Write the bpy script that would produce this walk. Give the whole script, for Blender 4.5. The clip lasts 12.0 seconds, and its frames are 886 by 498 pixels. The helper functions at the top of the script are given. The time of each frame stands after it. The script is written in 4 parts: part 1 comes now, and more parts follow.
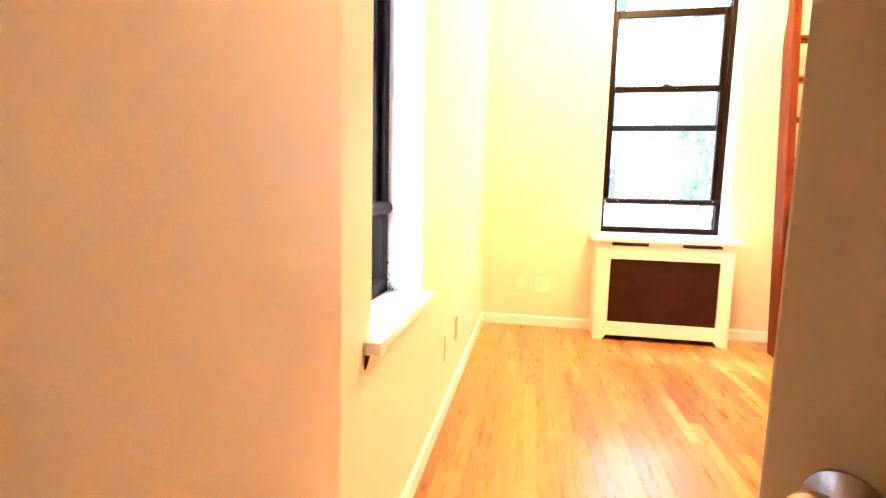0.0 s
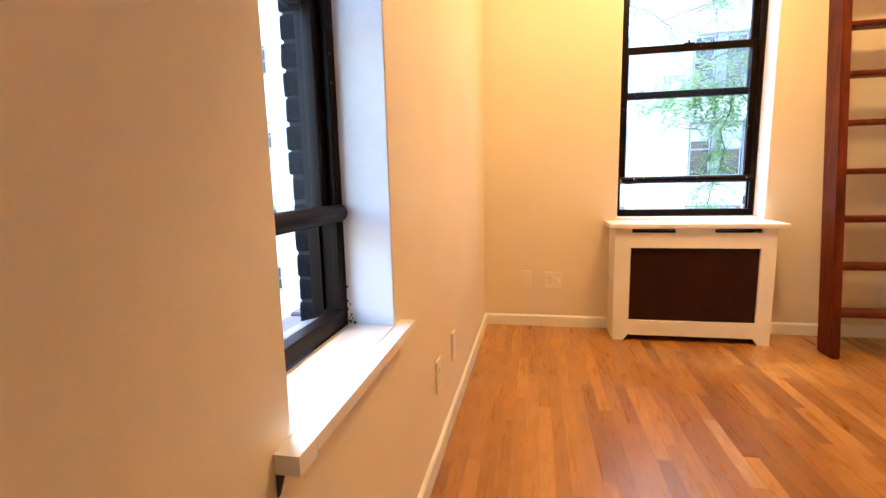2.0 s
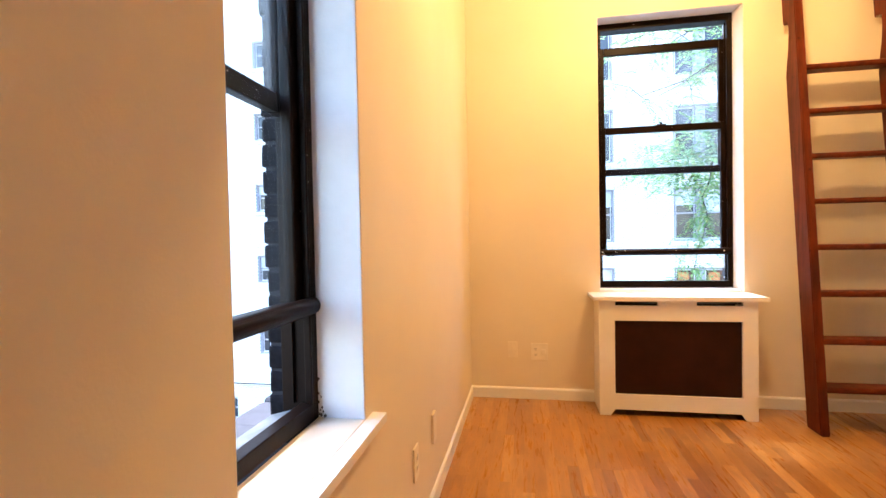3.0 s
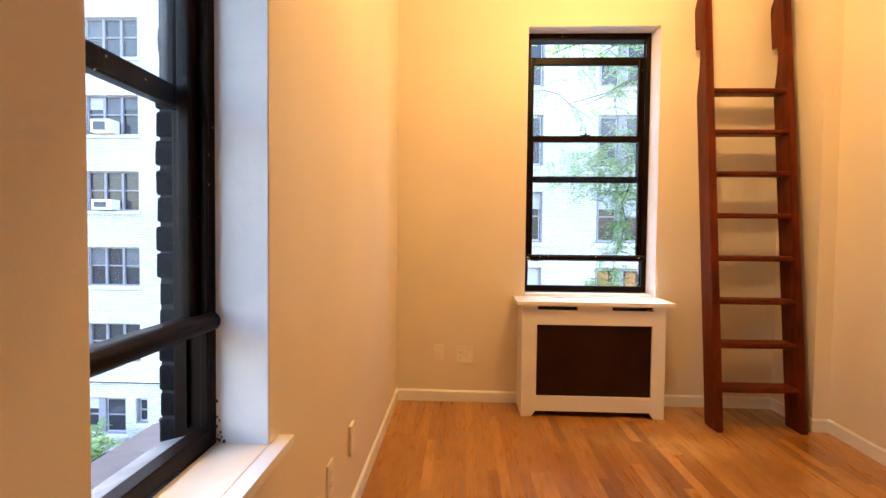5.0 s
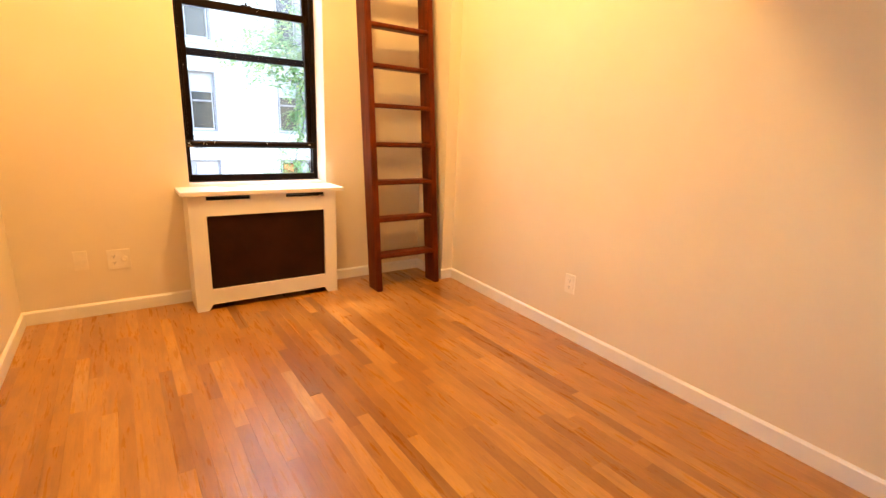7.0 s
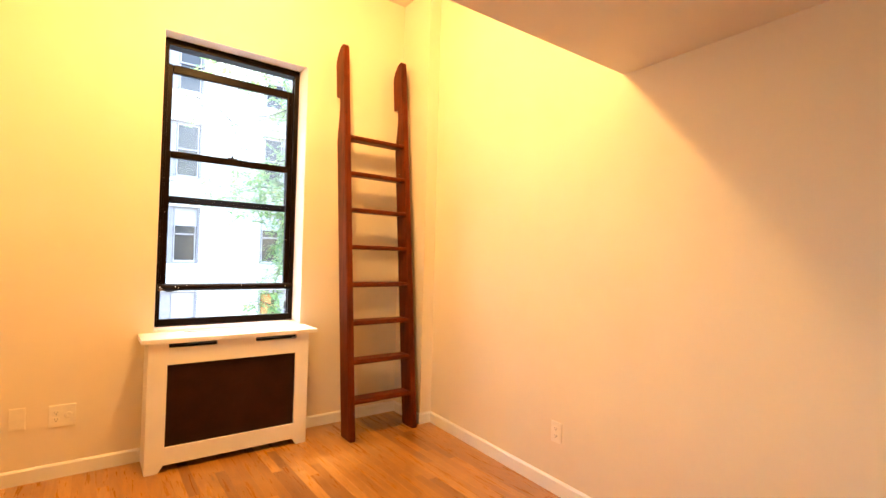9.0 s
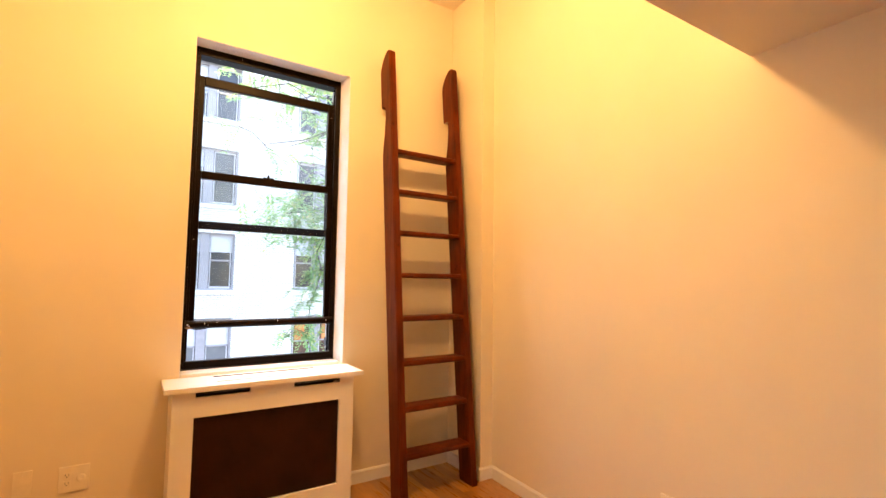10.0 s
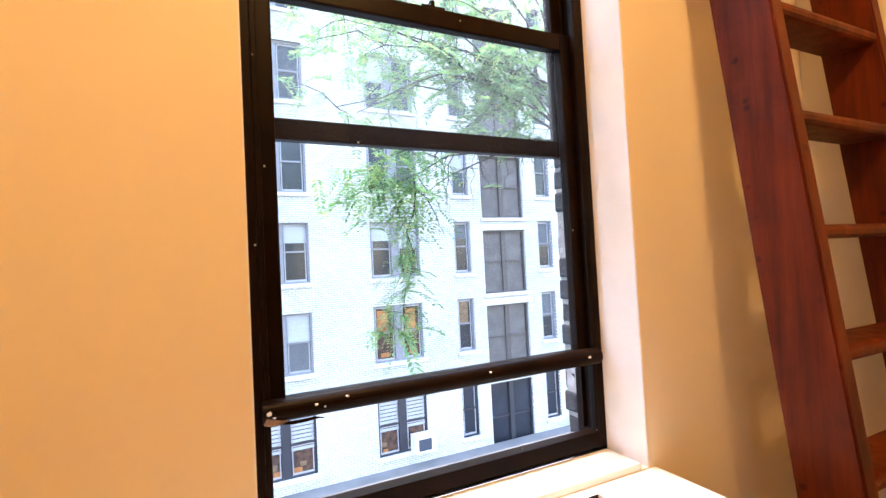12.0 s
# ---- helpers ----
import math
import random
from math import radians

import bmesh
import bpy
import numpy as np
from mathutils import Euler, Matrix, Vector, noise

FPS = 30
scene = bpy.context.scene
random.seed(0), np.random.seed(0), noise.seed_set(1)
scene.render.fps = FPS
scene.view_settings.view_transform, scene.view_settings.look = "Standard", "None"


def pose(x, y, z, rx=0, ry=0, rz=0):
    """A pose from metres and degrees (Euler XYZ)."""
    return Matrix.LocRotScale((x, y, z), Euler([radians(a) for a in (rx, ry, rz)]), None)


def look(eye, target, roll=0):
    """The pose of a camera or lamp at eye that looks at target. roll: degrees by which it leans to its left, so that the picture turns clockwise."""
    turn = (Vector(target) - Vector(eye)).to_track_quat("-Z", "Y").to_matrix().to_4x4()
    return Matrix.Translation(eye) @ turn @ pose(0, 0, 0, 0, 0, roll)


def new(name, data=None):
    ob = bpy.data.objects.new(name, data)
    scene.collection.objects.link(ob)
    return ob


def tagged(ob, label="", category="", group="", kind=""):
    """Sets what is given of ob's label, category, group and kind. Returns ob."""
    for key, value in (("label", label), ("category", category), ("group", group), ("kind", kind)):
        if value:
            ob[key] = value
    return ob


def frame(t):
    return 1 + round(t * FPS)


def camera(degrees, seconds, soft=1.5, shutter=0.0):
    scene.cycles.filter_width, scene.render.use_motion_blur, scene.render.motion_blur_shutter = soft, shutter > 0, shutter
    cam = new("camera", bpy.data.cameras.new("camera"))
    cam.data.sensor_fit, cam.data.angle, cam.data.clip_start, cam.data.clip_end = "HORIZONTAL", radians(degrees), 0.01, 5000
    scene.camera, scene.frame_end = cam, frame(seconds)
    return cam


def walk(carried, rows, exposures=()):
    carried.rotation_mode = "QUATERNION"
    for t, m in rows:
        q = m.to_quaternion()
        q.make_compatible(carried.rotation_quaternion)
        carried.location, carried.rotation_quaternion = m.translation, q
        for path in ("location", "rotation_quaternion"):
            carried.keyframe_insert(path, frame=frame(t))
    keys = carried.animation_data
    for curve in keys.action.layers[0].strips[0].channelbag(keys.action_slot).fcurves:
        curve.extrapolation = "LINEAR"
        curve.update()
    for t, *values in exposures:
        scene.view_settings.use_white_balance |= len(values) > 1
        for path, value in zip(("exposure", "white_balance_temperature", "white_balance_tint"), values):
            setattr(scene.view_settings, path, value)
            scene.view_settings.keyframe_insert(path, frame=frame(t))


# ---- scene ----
cam = camera(86.9, 12.0)
PATH = [
    (0, (0.412, -0.287, 1.159), (0.049, 1.666, 0.935), 1.4),
    (0.5, (0.424, 0.008, 1.18), (0.063, 1.971, 1.047), 0.3),
    (1, (0.421, 0.182, 1.198), (-0.025, 2.129, 1.086), -1.9),
    (1.5, (0.413, 0.215, 1.19), (-0.008, 2.152, 0.922), -1.6),
    (2, (0.4, 0.227, 1.195), (0.015, 2.167, 0.902), -1.3),
    (2.5, (0.411, 0.247, 1.232), (0.175, 2.219, 0.999), -0.8),
    (3, (0.468, 0.219, 1.293), (0.111, 2.186, 1.249), -1.1),
    (3.2, (0.459, 0.228, 1.306), (0.065, 2.189, 1.293), -0.6),
    (4.8, (0.507, 0.249, 1.367), (0.206, 2.225, 1.415), 0.2),
    (5, (0.503, 0.281, 1.342), (0.429, 2.278, 1.277), 0.6),
    (5.5, (0.542, 0.279, 1.336), (0.95, 2.211, 1.02), 1.3),
    (6, (0.564, 0.244, 1.342), (1.289, 2.068, 0.958), 1.2),
    (6.5, (0.609, 0.202, 1.298), (1.582, 1.89, 0.848), 1.1),
    (6.7, (0.599, 0.201, 1.298), (1.647, 1.831, 0.805), 1.5),
    (8.5, (0.664, 0.223, 1.382), (1.897, 1.779, 1.143), 1.3),
    (9, (0.655, 0.247, 1.408), (1.856, 1.845, 1.454), 1.5),
    (9.5, (0.675, 0.385, 1.433), (1.885, 1.959, 1.673), 1.0),
    (10, (0.762, 0.777, 1.453), (1.858, 2.444, 1.591), 0.8),
    (10.5, (0.749, 1.315, 1.44), (1.678, 3.072, 1.664), 0.8),
    (11, (0.783, 1.857, 1.448), (1.639, 3.661, 1.557), -2.1),
    (11.5, (0.873, 2.457, 1.436), (1.658, 4.296, 1.482), -3.6),
    (12, (0.963, 3.038, 1.46), (1.834, 4.838, 1.521), -2.9),
]
EXPOSURES = [(0.0, 5.59, 6100, 14), (0.5, 4.86, 5600, 10), (1.0, 4.46, 5500, 11), (1.5, 4.14, 5600, 10), (2.0, 3.96, 6000, 11), (2.5, 3.91, 6150, 12), (3.0, 3.91, 6100, 11), (5.0, 3.47, 6550, 14), (5.5, 3.43, 7000, 12), (6.0, 3.78, 7500, 12), (6.5, 4.0, 7500, 12), (8.5, 4.26, 7300, 12), (9.5, 3.91, 7600, 15), (10.0, 3.66, 7600, 16), (10.5, 3.51, 7600, 15), (11.0, 3.42, 7500, 13), (11.5, 3.42, 7100, 15), (12.0, 3.46, 6800, 16)]
walk(cam, [(t, look(eye, target, roll)) for t, eye, target, roll in PATH], EXPOSURES)

# world, sun and lamps
world = bpy.data.worlds.new("world")
scene.world = world
world.use_nodes = True
sky = world.node_tree.nodes.new("ShaderNodeTexSky")
sky.sky_type, sky.sun_disc = "NISHITA", False
sky.sun_elevation, sky.sun_rotation = radians(76), radians(330)
sky.air_density, sky.dust_density, sky.ozone_density = 1.5, 1.2, 3.0
world.node_tree.links.new(sky.outputs[0], world.node_tree.nodes["Background"].inputs[0])
world.node_tree.nodes["Background"].inputs[1].default_value = 0.128

sun = new("sun", bpy.data.lights.new("sun", "SUN"))
sun.data.energy, sun.data.angle, sun.data.color = 1.2, radians(25), (1.0, 0.98, 0.97)
sun.matrix_world = look((0, 0, 20), (1.62, -2.81, 7.0))

LAMP = (1.48, 2.50, 3.40)
lamp = new("ceiling_bulb_light", bpy.data.lights.new("ceiling_bulb_light", "POINT"))
lamp.data.energy, lamp.data.color, lamp.data.shadow_soft_size = 10.4, (1.0, 0.588, 0.218), 0.10
lamp.matrix_world = pose(*LAMP)


# ---- materials ----
def nodes(name):
    m = bpy.data.materials.new(name)
    m.use_nodes = True
    t = m.node_tree
    return m, t, t.nodes["Principled BSDF"]


def add(t, kind, **inputs):
    n = t.nodes.new(kind)
    for k, v in inputs.items():
        n.inputs[k.replace("_", " ")].default_value = v
    return n


def ramp(t, fac, stops):
    r = t.nodes.new("ShaderNodeValToRGB")
    e = r.color_ramp.elements
    while len(e) < len(stops):
        e.new(0.5)
    for el, (p, c) in zip(e, stops):
        el.position, el.color = p, (*c, 1)
    t.links.new(fac, r.inputs[0])
    return r.outputs[0]


def coords(t, scale=(1, 1, 1), kind="Object"):
    c, m = t.nodes.new("ShaderNodeTexCoord"), t.nodes.new("ShaderNodeMapping")
    m.inputs["Scale"].default_value = scale
    t.links.new(c.outputs[kind], m.inputs[0])
    return m.outputs[0]


def noise_tex(t, vec, scale, detail=4.0, rough=0.55):
    n = add(t, "ShaderNodeTexNoise", Scale=scale, Detail=detail, Roughness=rough)
    t.links.new(vec, n.inputs["Vector"])
    return n.outputs["Fac"]


def mixc(t, fac, a, b, mode="MIX"):
    m = t.nodes.new("ShaderNodeMix")
    m.data_type, m.blend_type = "RGBA", mode
    for sock, v in ((m.inputs["Factor"], fac), (m.inputs["A"], a), (m.inputs["B"], b)):
        if isinstance(v, (int, float)):
            sock.default_value = v
        elif isinstance(v, tuple):
            sock.default_value = (*v, 1)
        else:
            t.links.new(v, sock)
    return m.outputs["Result"]


def bump(t, bsdf, height, strength, dist=0.001):
    b = add(t, "ShaderNodeBump", Strength=strength, Distance=dist)
    t.links.new(height, b.inputs["Height"])
    t.links.new(b.outputs[0], bsdf.inputs["Normal"])


def paint(name, a, b, rough=0.55, big=1.3, fine=220.0, strength=0.25, dist=0.0008):
    m, t, s = nodes(name)
    v = coords(t)
    t.links.new(ramp(t, noise_tex(t, v, big, 5), [(0.3, a), (0.7, b)]), s.inputs["Base Color"])
    s.inputs["Roughness"].default_value = rough
    bump(t, s, noise_tex(t, v, fine, 3), strength, dist)
    return m


def plain(name, c, rough=0.5, metal=0.0, vary=0.12, scale=20.0, spec=0.5):
    m, t, s = nodes(name)
    v = coords(t)
    lo, hi = tuple(x * (1 - vary) for x in c), tuple(min(1, x * (1 + vary)) for x in c)
    t.links.new(ramp(t, noise_tex(t, v, scale, 4), [(0.3, lo), (0.7, hi)]), s.inputs["Base Color"])
    s.inputs["Roughness"].default_value, s.inputs["Metallic"].default_value, s.inputs["Specular IOR Level"].default_value = rough, metal, spec
    return m


def wood(name, stops, axis_scale, rough, per_object=True, grain=9.0, coat=0.0, deep=1.0, marks=False, dents=False):
    """Long-grained wood: a tone for each piece, streaks and pores along the grain."""
    m, t, s = nodes(name)
    info = t.nodes.new("ShaderNodeObjectInfo")
    c, mp = t.nodes.new("ShaderNodeTexCoord"), t.nodes.new("ShaderNodeMapping")
    mp.inputs["Scale"].default_value = axis_scale
    t.links.new(c.outputs["Object"], mp.inputs["Vector"])
    shift = t.nodes.new("ShaderNodeVectorMath")
    shift.operation = "ADD"
    off = t.nodes.new("ShaderNodeVectorMath")
    off.operation = "SCALE"
    off.inputs[0].default_value = (37.0, 91.0, 53.0)
    t.links.new(info.outputs["Random"], off.inputs["Scale"])
    t.links.new(mp.outputs[0], shift.inputs[0])
    t.links.new(off.outputs[0], shift.inputs[1])
    v = shift.outputs[0]
    streak = noise_tex(t, v, grain, 6, 0.65)
    fine = noise_tex(t, v, grain * 6, 3, 0.6)
    wv = add(t, "ShaderNodeTexWave", Scale=grain * 0.35, Distortion=7.0, Detail=3.0)
    wv.wave_type = "RINGS"
    t.links.new(v, wv.inputs["Vector"])
    base = ramp(t, info.outputs["Random"], stops) if per_object else ramp(t, streak, stops)
    dark = ramp(t, streak, [(0.3, (0.62, 0.55, 0.48)), (0.62, (1.12, 1.1, 1.06))])
    col = mixc(t, 0.75 * deep, base, dark, "MULTIPLY")
    rings = ramp(t, wv.outputs["Fac"], [(0.1, (0.72, 0.66, 0.6)), (0.5, (1, 1, 1))])
    col = mixc(t, 0.42 * deep, col, rings, "MULTIPLY")
    pores = ramp(t, fine, [(0.36, (0.55, 0.48, 0.42)), (0.47, (1, 1, 1))])
    col = mixc(t, 0.32 * deep, col, pores, "MULTIPLY")
    if marks:
        far = t.nodes.new("ShaderNodeMapping")
        far.inputs["Scale"].default_value = (2.2, 4.5, 2.2)
        t.links.new(v, far.inputs["Vector"])
        spot = ramp(t, noise_tex(t, far.outputs[0], 1.0, 3, 0.5), [(0.70, (1, 1, 1)), (0.78, (0.38, 0.28, 0.22))])
        col = mixc(t, 0.85, col, spot, "MULTIPLY")
    if dents:
        raw = coords(t)
        vor = add(t, "ShaderNodeTexVoronoi", Scale=11.0)
        t.links.new(raw, vor.inputs["Vector"])
        dot = ramp(t, vor.outputs["Distance"], [(0.06, (0.30, 0.22, 0.2)), (0.13, (1, 1, 1))])
        col = mixc(t, 0.8, col, dot, "MULTIPLY")
        blot = ramp(t, noise_tex(t, raw, 4.5, 5, 0.6), [(0.35, (0.72, 0.66, 0.62)), (0.62, (1.18, 1.2, 1.2))])
        col = mixc(t, 0.9, col, blot, "MULTIPLY")
        chip = add(t, "ShaderNodeTexVoronoi", Scale=6.5)
        t.links.new(raw, chip.inputs["Vector"])
        fl = ramp(t, chip.outputs["Distance"], [(0.012, (1, 1, 1)), (0.02, (0, 0, 0))])
        col = mixc(t, fl, col, (0.6, 0.5, 0.42))
    t.links.new(col, s.inputs["Base Color"])
    r = ramp(t, streak, [(0.2, (rough + 0.1,) * 3), (0.8, (rough - 0.05,) * 3)])
    t.links.new(r, s.inputs["Roughness"])
    s.inputs["Coat Weight"].default_value, s.inputs["Coat Roughness"].default_value = coat, 0.18
    bump(t, s, fine, 0.12, 0.0004)
    return m


WALL = paint("wall_paint", (0.78, 0.69, 0.54), (0.83, 0.745, 0.59), 0.5, 1.3, 150.0, 0.36, 0.001)
CEIL = paint("ceiling_paint", (0.78, 0.72, 0.62), (0.82, 0.76, 0.66), 0.7)
WHITE = paint("white_gloss_paint", (0.80, 0.79, 0.76), (0.86, 0.85, 0.82), 0.35, 3.0, 90.0, 0.15)
REVEAL = paint("white_reveal_paint", (0.74, 0.73, 0.74), (0.84, 0.83, 0.84), 0.45, 6.0, 60.0, 0.5, 0.002)
DOORPAINT = paint("door_paint", (0.62, 0.55, 0.46), (0.68, 0.60, 0.50), 0.5)
PLATE = plain("plate_plastic", (0.88, 0.82, 0.70), 0.35, 0, 0.05)
PAINTED = plain("painted_over_plate", (0.85, 0.775, 0.625), 0.4, 0, 0.05)
# near-black; besides real dark parts it paints shade in openings
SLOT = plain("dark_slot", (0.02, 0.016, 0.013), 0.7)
OAK = wood("oak_strip", [(0.0, (0.32, 0.130, 0.027)), (0.25, (0.40, 0.174, 0.035)), (0.7, (0.46, 0.212, 0.045)), (1.0, (0.55, 0.275, 0.068))], (9, 0.7, 9), 0.27, grain=5.0, coat=0.55, deep=0.62, marks=True)
OAK_PALE = wood("pale_oak_strip", [(0.0, (0.58, 0.345, 0.150)), (1.0, (0.64, 0.38, 0.165))], (9, 0.7, 9), 0.27, grain=5.0, coat=0.55, deep=0.9)
OAK_DARK = wood("dark_oak_strip", [(0.0, (0.27, 0.107, 0.023)), (1.0, (0.305, 0.124, 0.027))], (9, 0.7, 9), 0.27, grain=5.0, coat=0.55, deep=0.62, marks=True)
MAHOG = wood("red_brown_stain", [(0.25, (0.064, 0.0088, 0.0014)), (0.75, (0.158, 0.0245, 0.0028))], (10, 10, 0.9), 0.42, False, 2.4, 0.02, 0.6, dents=True)
MAHOG.node_tree.nodes["Principled BSDF"].inputs["Specular IOR Level"].default_value = 0.16
STEEL = plain("worn_steel", (0.36, 0.31, 0.26), 0.28, 1.0)
BULB = plain("bulb_glass", (0.9, 0.85, 0.7), 0.3)
BULB.node_tree.nodes["Principled BSDF"].inputs["Emission Color"].default_value = (1, 0.6, 0.25, 1)
BULB.node_tree.nodes["Principled BSDF"].inputs["Emission Strength"].default_value = 6.0


def black_paint():
    """Dark brown-black gloss paint on window wood, with brush marks and flecks of white."""
    m, t, s = nodes("black_window_paint")
    v = coords(t)
    base = ramp(t, noise_tex(t, v, 14, 5), [(0.3, (0.0045, 0.0019, 0.0011)), (0.75, (0.0115, 0.0046, 0.0022))])
    vor = add(t, "ShaderNodeTexVoronoi", Scale=17.0)
    t.links.new(v, vor.inputs["Vector"])
    fleck = ramp(t, vor.outputs["Distance"], [(0.035, (1, 1, 1)), (0.05, (0, 0, 0))])
    t.links.new(mixc(t, fleck, base, (0.6, 0.58, 0.55)), s.inputs["Base Color"])
    s.inputs["Roughness"].default_value, s.inputs["Specular IOR Level"].default_value = 0.38, 0.09
    bump(t, s, noise_tex(t, v, 60, 4), 0.35, 0.001)
    return m


BLACK = black_paint()
RAWWOOD = plain("bare_weathered_wood", (0.20, 0.125, 0.075), 0.8, 0, 0.4, 60)


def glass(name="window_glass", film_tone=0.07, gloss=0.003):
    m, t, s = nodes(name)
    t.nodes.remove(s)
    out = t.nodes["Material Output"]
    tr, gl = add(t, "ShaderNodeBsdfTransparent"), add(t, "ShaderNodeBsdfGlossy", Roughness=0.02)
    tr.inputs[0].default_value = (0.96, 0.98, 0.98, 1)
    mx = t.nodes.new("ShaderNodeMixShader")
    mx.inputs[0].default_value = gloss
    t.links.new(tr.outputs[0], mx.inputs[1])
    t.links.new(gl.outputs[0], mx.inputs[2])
    # a thin dusty film; its pale tone also paints in glare haze
    dust_haze, film = add(t, "ShaderNodeBsdfTranslucent"), t.nodes.new("ShaderNodeMixShader")
    dust_haze.inputs[0].default_value = (film_tone * 0.96, film_tone * 0.98, film_tone * 1.03, 1)
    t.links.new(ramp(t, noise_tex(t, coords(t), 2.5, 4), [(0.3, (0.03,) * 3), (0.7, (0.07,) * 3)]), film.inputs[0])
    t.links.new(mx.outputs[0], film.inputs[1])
    t.links.new(dust_haze.outputs[0], film.inputs[2])
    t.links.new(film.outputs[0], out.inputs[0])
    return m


GLASS = glass()
# upper sash panes: haze from glare is put into the paler film tone
DUSTY_HAZED = glass("dusty_hazed_window_glass", 0.75, 0.003)


def brick_material(name, c1, c2, mortar, bw, bh, gap=0.012, axis="xz", strength=0.6):
    m, t, s = nodes(name)
    c, mp = t.nodes.new("ShaderNodeTexCoord"), t.nodes.new("ShaderNodeMapping")
    t.links.new(c.outputs["Object"], mp.inputs[0])
    mp.inputs["Rotation"].default_value = (radians(90), 0, 0) if axis == "xz" else (radians(90), 0, radians(90))
    b = add(t, "ShaderNodeTexBrick", Scale=1.0, Mortar_Size=gap, Brick_Width=bw, Row_Height=bh, Color1=(*c1, 1), Color2=(*c2, 1), Mortar=(*mortar, 1))
    t.links.new(mp.outputs[0], b.inputs["Vector"])
    v = coords(t)
    stain = ramp(t, noise_tex(t, v, 0.35, 6), [(0.3, (0.82, 0.82, 0.84)), (0.65, (1.05, 1.04, 1.02))])
    col = mixc(t, 0.8, b.outputs["Color"], stain, "MULTIPLY")
    t.links.new(col, s.inputs["Base Color"])
    s.inputs["Roughness"].default_value = 0.85
    inv = t.nodes.new("ShaderNodeInvert")
    t.links.new(b.outputs["Fac"], inv.inputs["Color"])
    bump(t, s, inv.outputs[0], strength, 0.008)
    return m


FACADE = brick_material("pale_brick", (0.74, 0.745, 0.765), (0.57, 0.575, 0.595), (0.33, 0.335, 0.35), 0.22, 0.075, 0.012)
GREYBRICK = plain("weathered_grey_brick", (0.055, 0.057, 0.066), 0.85, 0, 0.45, 22, 0.2)
PALEMORTAR = plain("pale_old_mortar", (0.30, 0.30, 0.31), 0.9, 0, 0.3, 30, 0.1)
# west window's bricks and mortar: the jamb's shade is put into their dark colour
DARKBRICK = plain("shaded_dark_brick", (0.0095, 0.0085, 0.0100), 0.8, 0, 0.5, 25, 0.05)
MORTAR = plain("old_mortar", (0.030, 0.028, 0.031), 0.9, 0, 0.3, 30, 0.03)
STONE = plain("grey_stone", (0.040, 0.037, 0.045), 0.85, 0, 0.25, 9)
LIMESTONE = plain("pale_sill_stone", (0.60, 0.595, 0.59), 0.8, 0, 0.12, 3)
GREYSILL = plain("weathered_grey_sill", (0.085, 0.088, 0.096), 0.8, 0, 0.35, 14)
PAVING = plain("concrete_paving", (0.17, 0.17, 0.175), 0.85, 0, 0.15, 1.2)
EARTH = plain("yard_earth", (0.16, 0.14, 0.11), 0.95, 0, 0.3, 0.8)
SASHTRIM = plain("pale_grey_sash", (0.40, 0.40, 0.45), 0.5, 0, 0.1, 4)
GREYTRIM = plain("grey_window_trim", (0.23, 0.225, 0.265), 0.5, 0, 0.1, 4)
BROWNTRIM = plain("brown_window_trim", (0.085, 0.07, 0.074), 0.5, 0, 0.1, 4)
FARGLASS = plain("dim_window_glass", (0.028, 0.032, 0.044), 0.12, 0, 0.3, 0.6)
DRAPE = plain("grey_brown_drape", (0.135, 0.12, 0.122), 0.7, 0, 0.25, 1.5)
CURTAIN = plain("pale_curtain", (0.12, 0.127, 0.15), 0.7, 0, 0.15, 2)
BLIND = plain("pale_blind", (0.42, 0.44, 0.50), 0.6, 0, 0.05, 4)
# orange base colour paints the lamp glow of rooms; nothing here emits
LITROOM = plain("lit_room_orange", (0.42, 0.165, 0.055), 0.7, 0, 0.4, 2)
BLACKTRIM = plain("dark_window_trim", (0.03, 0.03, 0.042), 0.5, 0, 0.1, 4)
ROOMBROWN = plain("brown_room", (0.075, 0.036, 0.024), 0.7, 0, 0.8, 5)
WARMCURTAIN = plain("warm_curtain", (0.20, 0.125, 0.075), 0.7, 0, 0.3, 5)
BLUEGRILLE = plain("blue_grey_grille", (0.05, 0.06, 0.09), 0.5, 0, 0.1, 4)
METALWHITE = plain("white_enamel", (0.75, 0.75, 0.73), 0.4, 0, 0.05, 6)
BARK = plain("grey_bark", (0.055, 0.047, 0.042), 0.9, 0, 0.3, 12)


def leaf_material():
    m, t, s = nodes("locust_leaf")
    g = t.nodes.new("ShaderNodeNewGeometry")
    col = ramp(t, g.outputs["Random Per Island"], [(0.0, (0.15, 0.30, 0.12)), (0.5, (0.23, 0.40, 0.17)), (0.85, (0.33, 0.45, 0.19)), (1.0, (0.50, 0.48, 0.18))])
    t.links.new(col, s.inputs["Base Color"])
    s.inputs["Roughness"].default_value = 0.5
    tl = t.nodes.new("ShaderNodeBsdfTranslucent")
    t.links.new(col, tl.inputs[0])
    mx = t.nodes.new("ShaderNodeMixShader")
    mx.inputs[0].default_value = 0.55
    t.links.new(s.outputs[0], mx.inputs[1])
    t.links.new(tl.outputs[0], mx.inputs[2])
    t.links.new(mx.outputs[0], t.nodes["Material Output"].inputs[0])
    return m


LEAF = leaf_material()


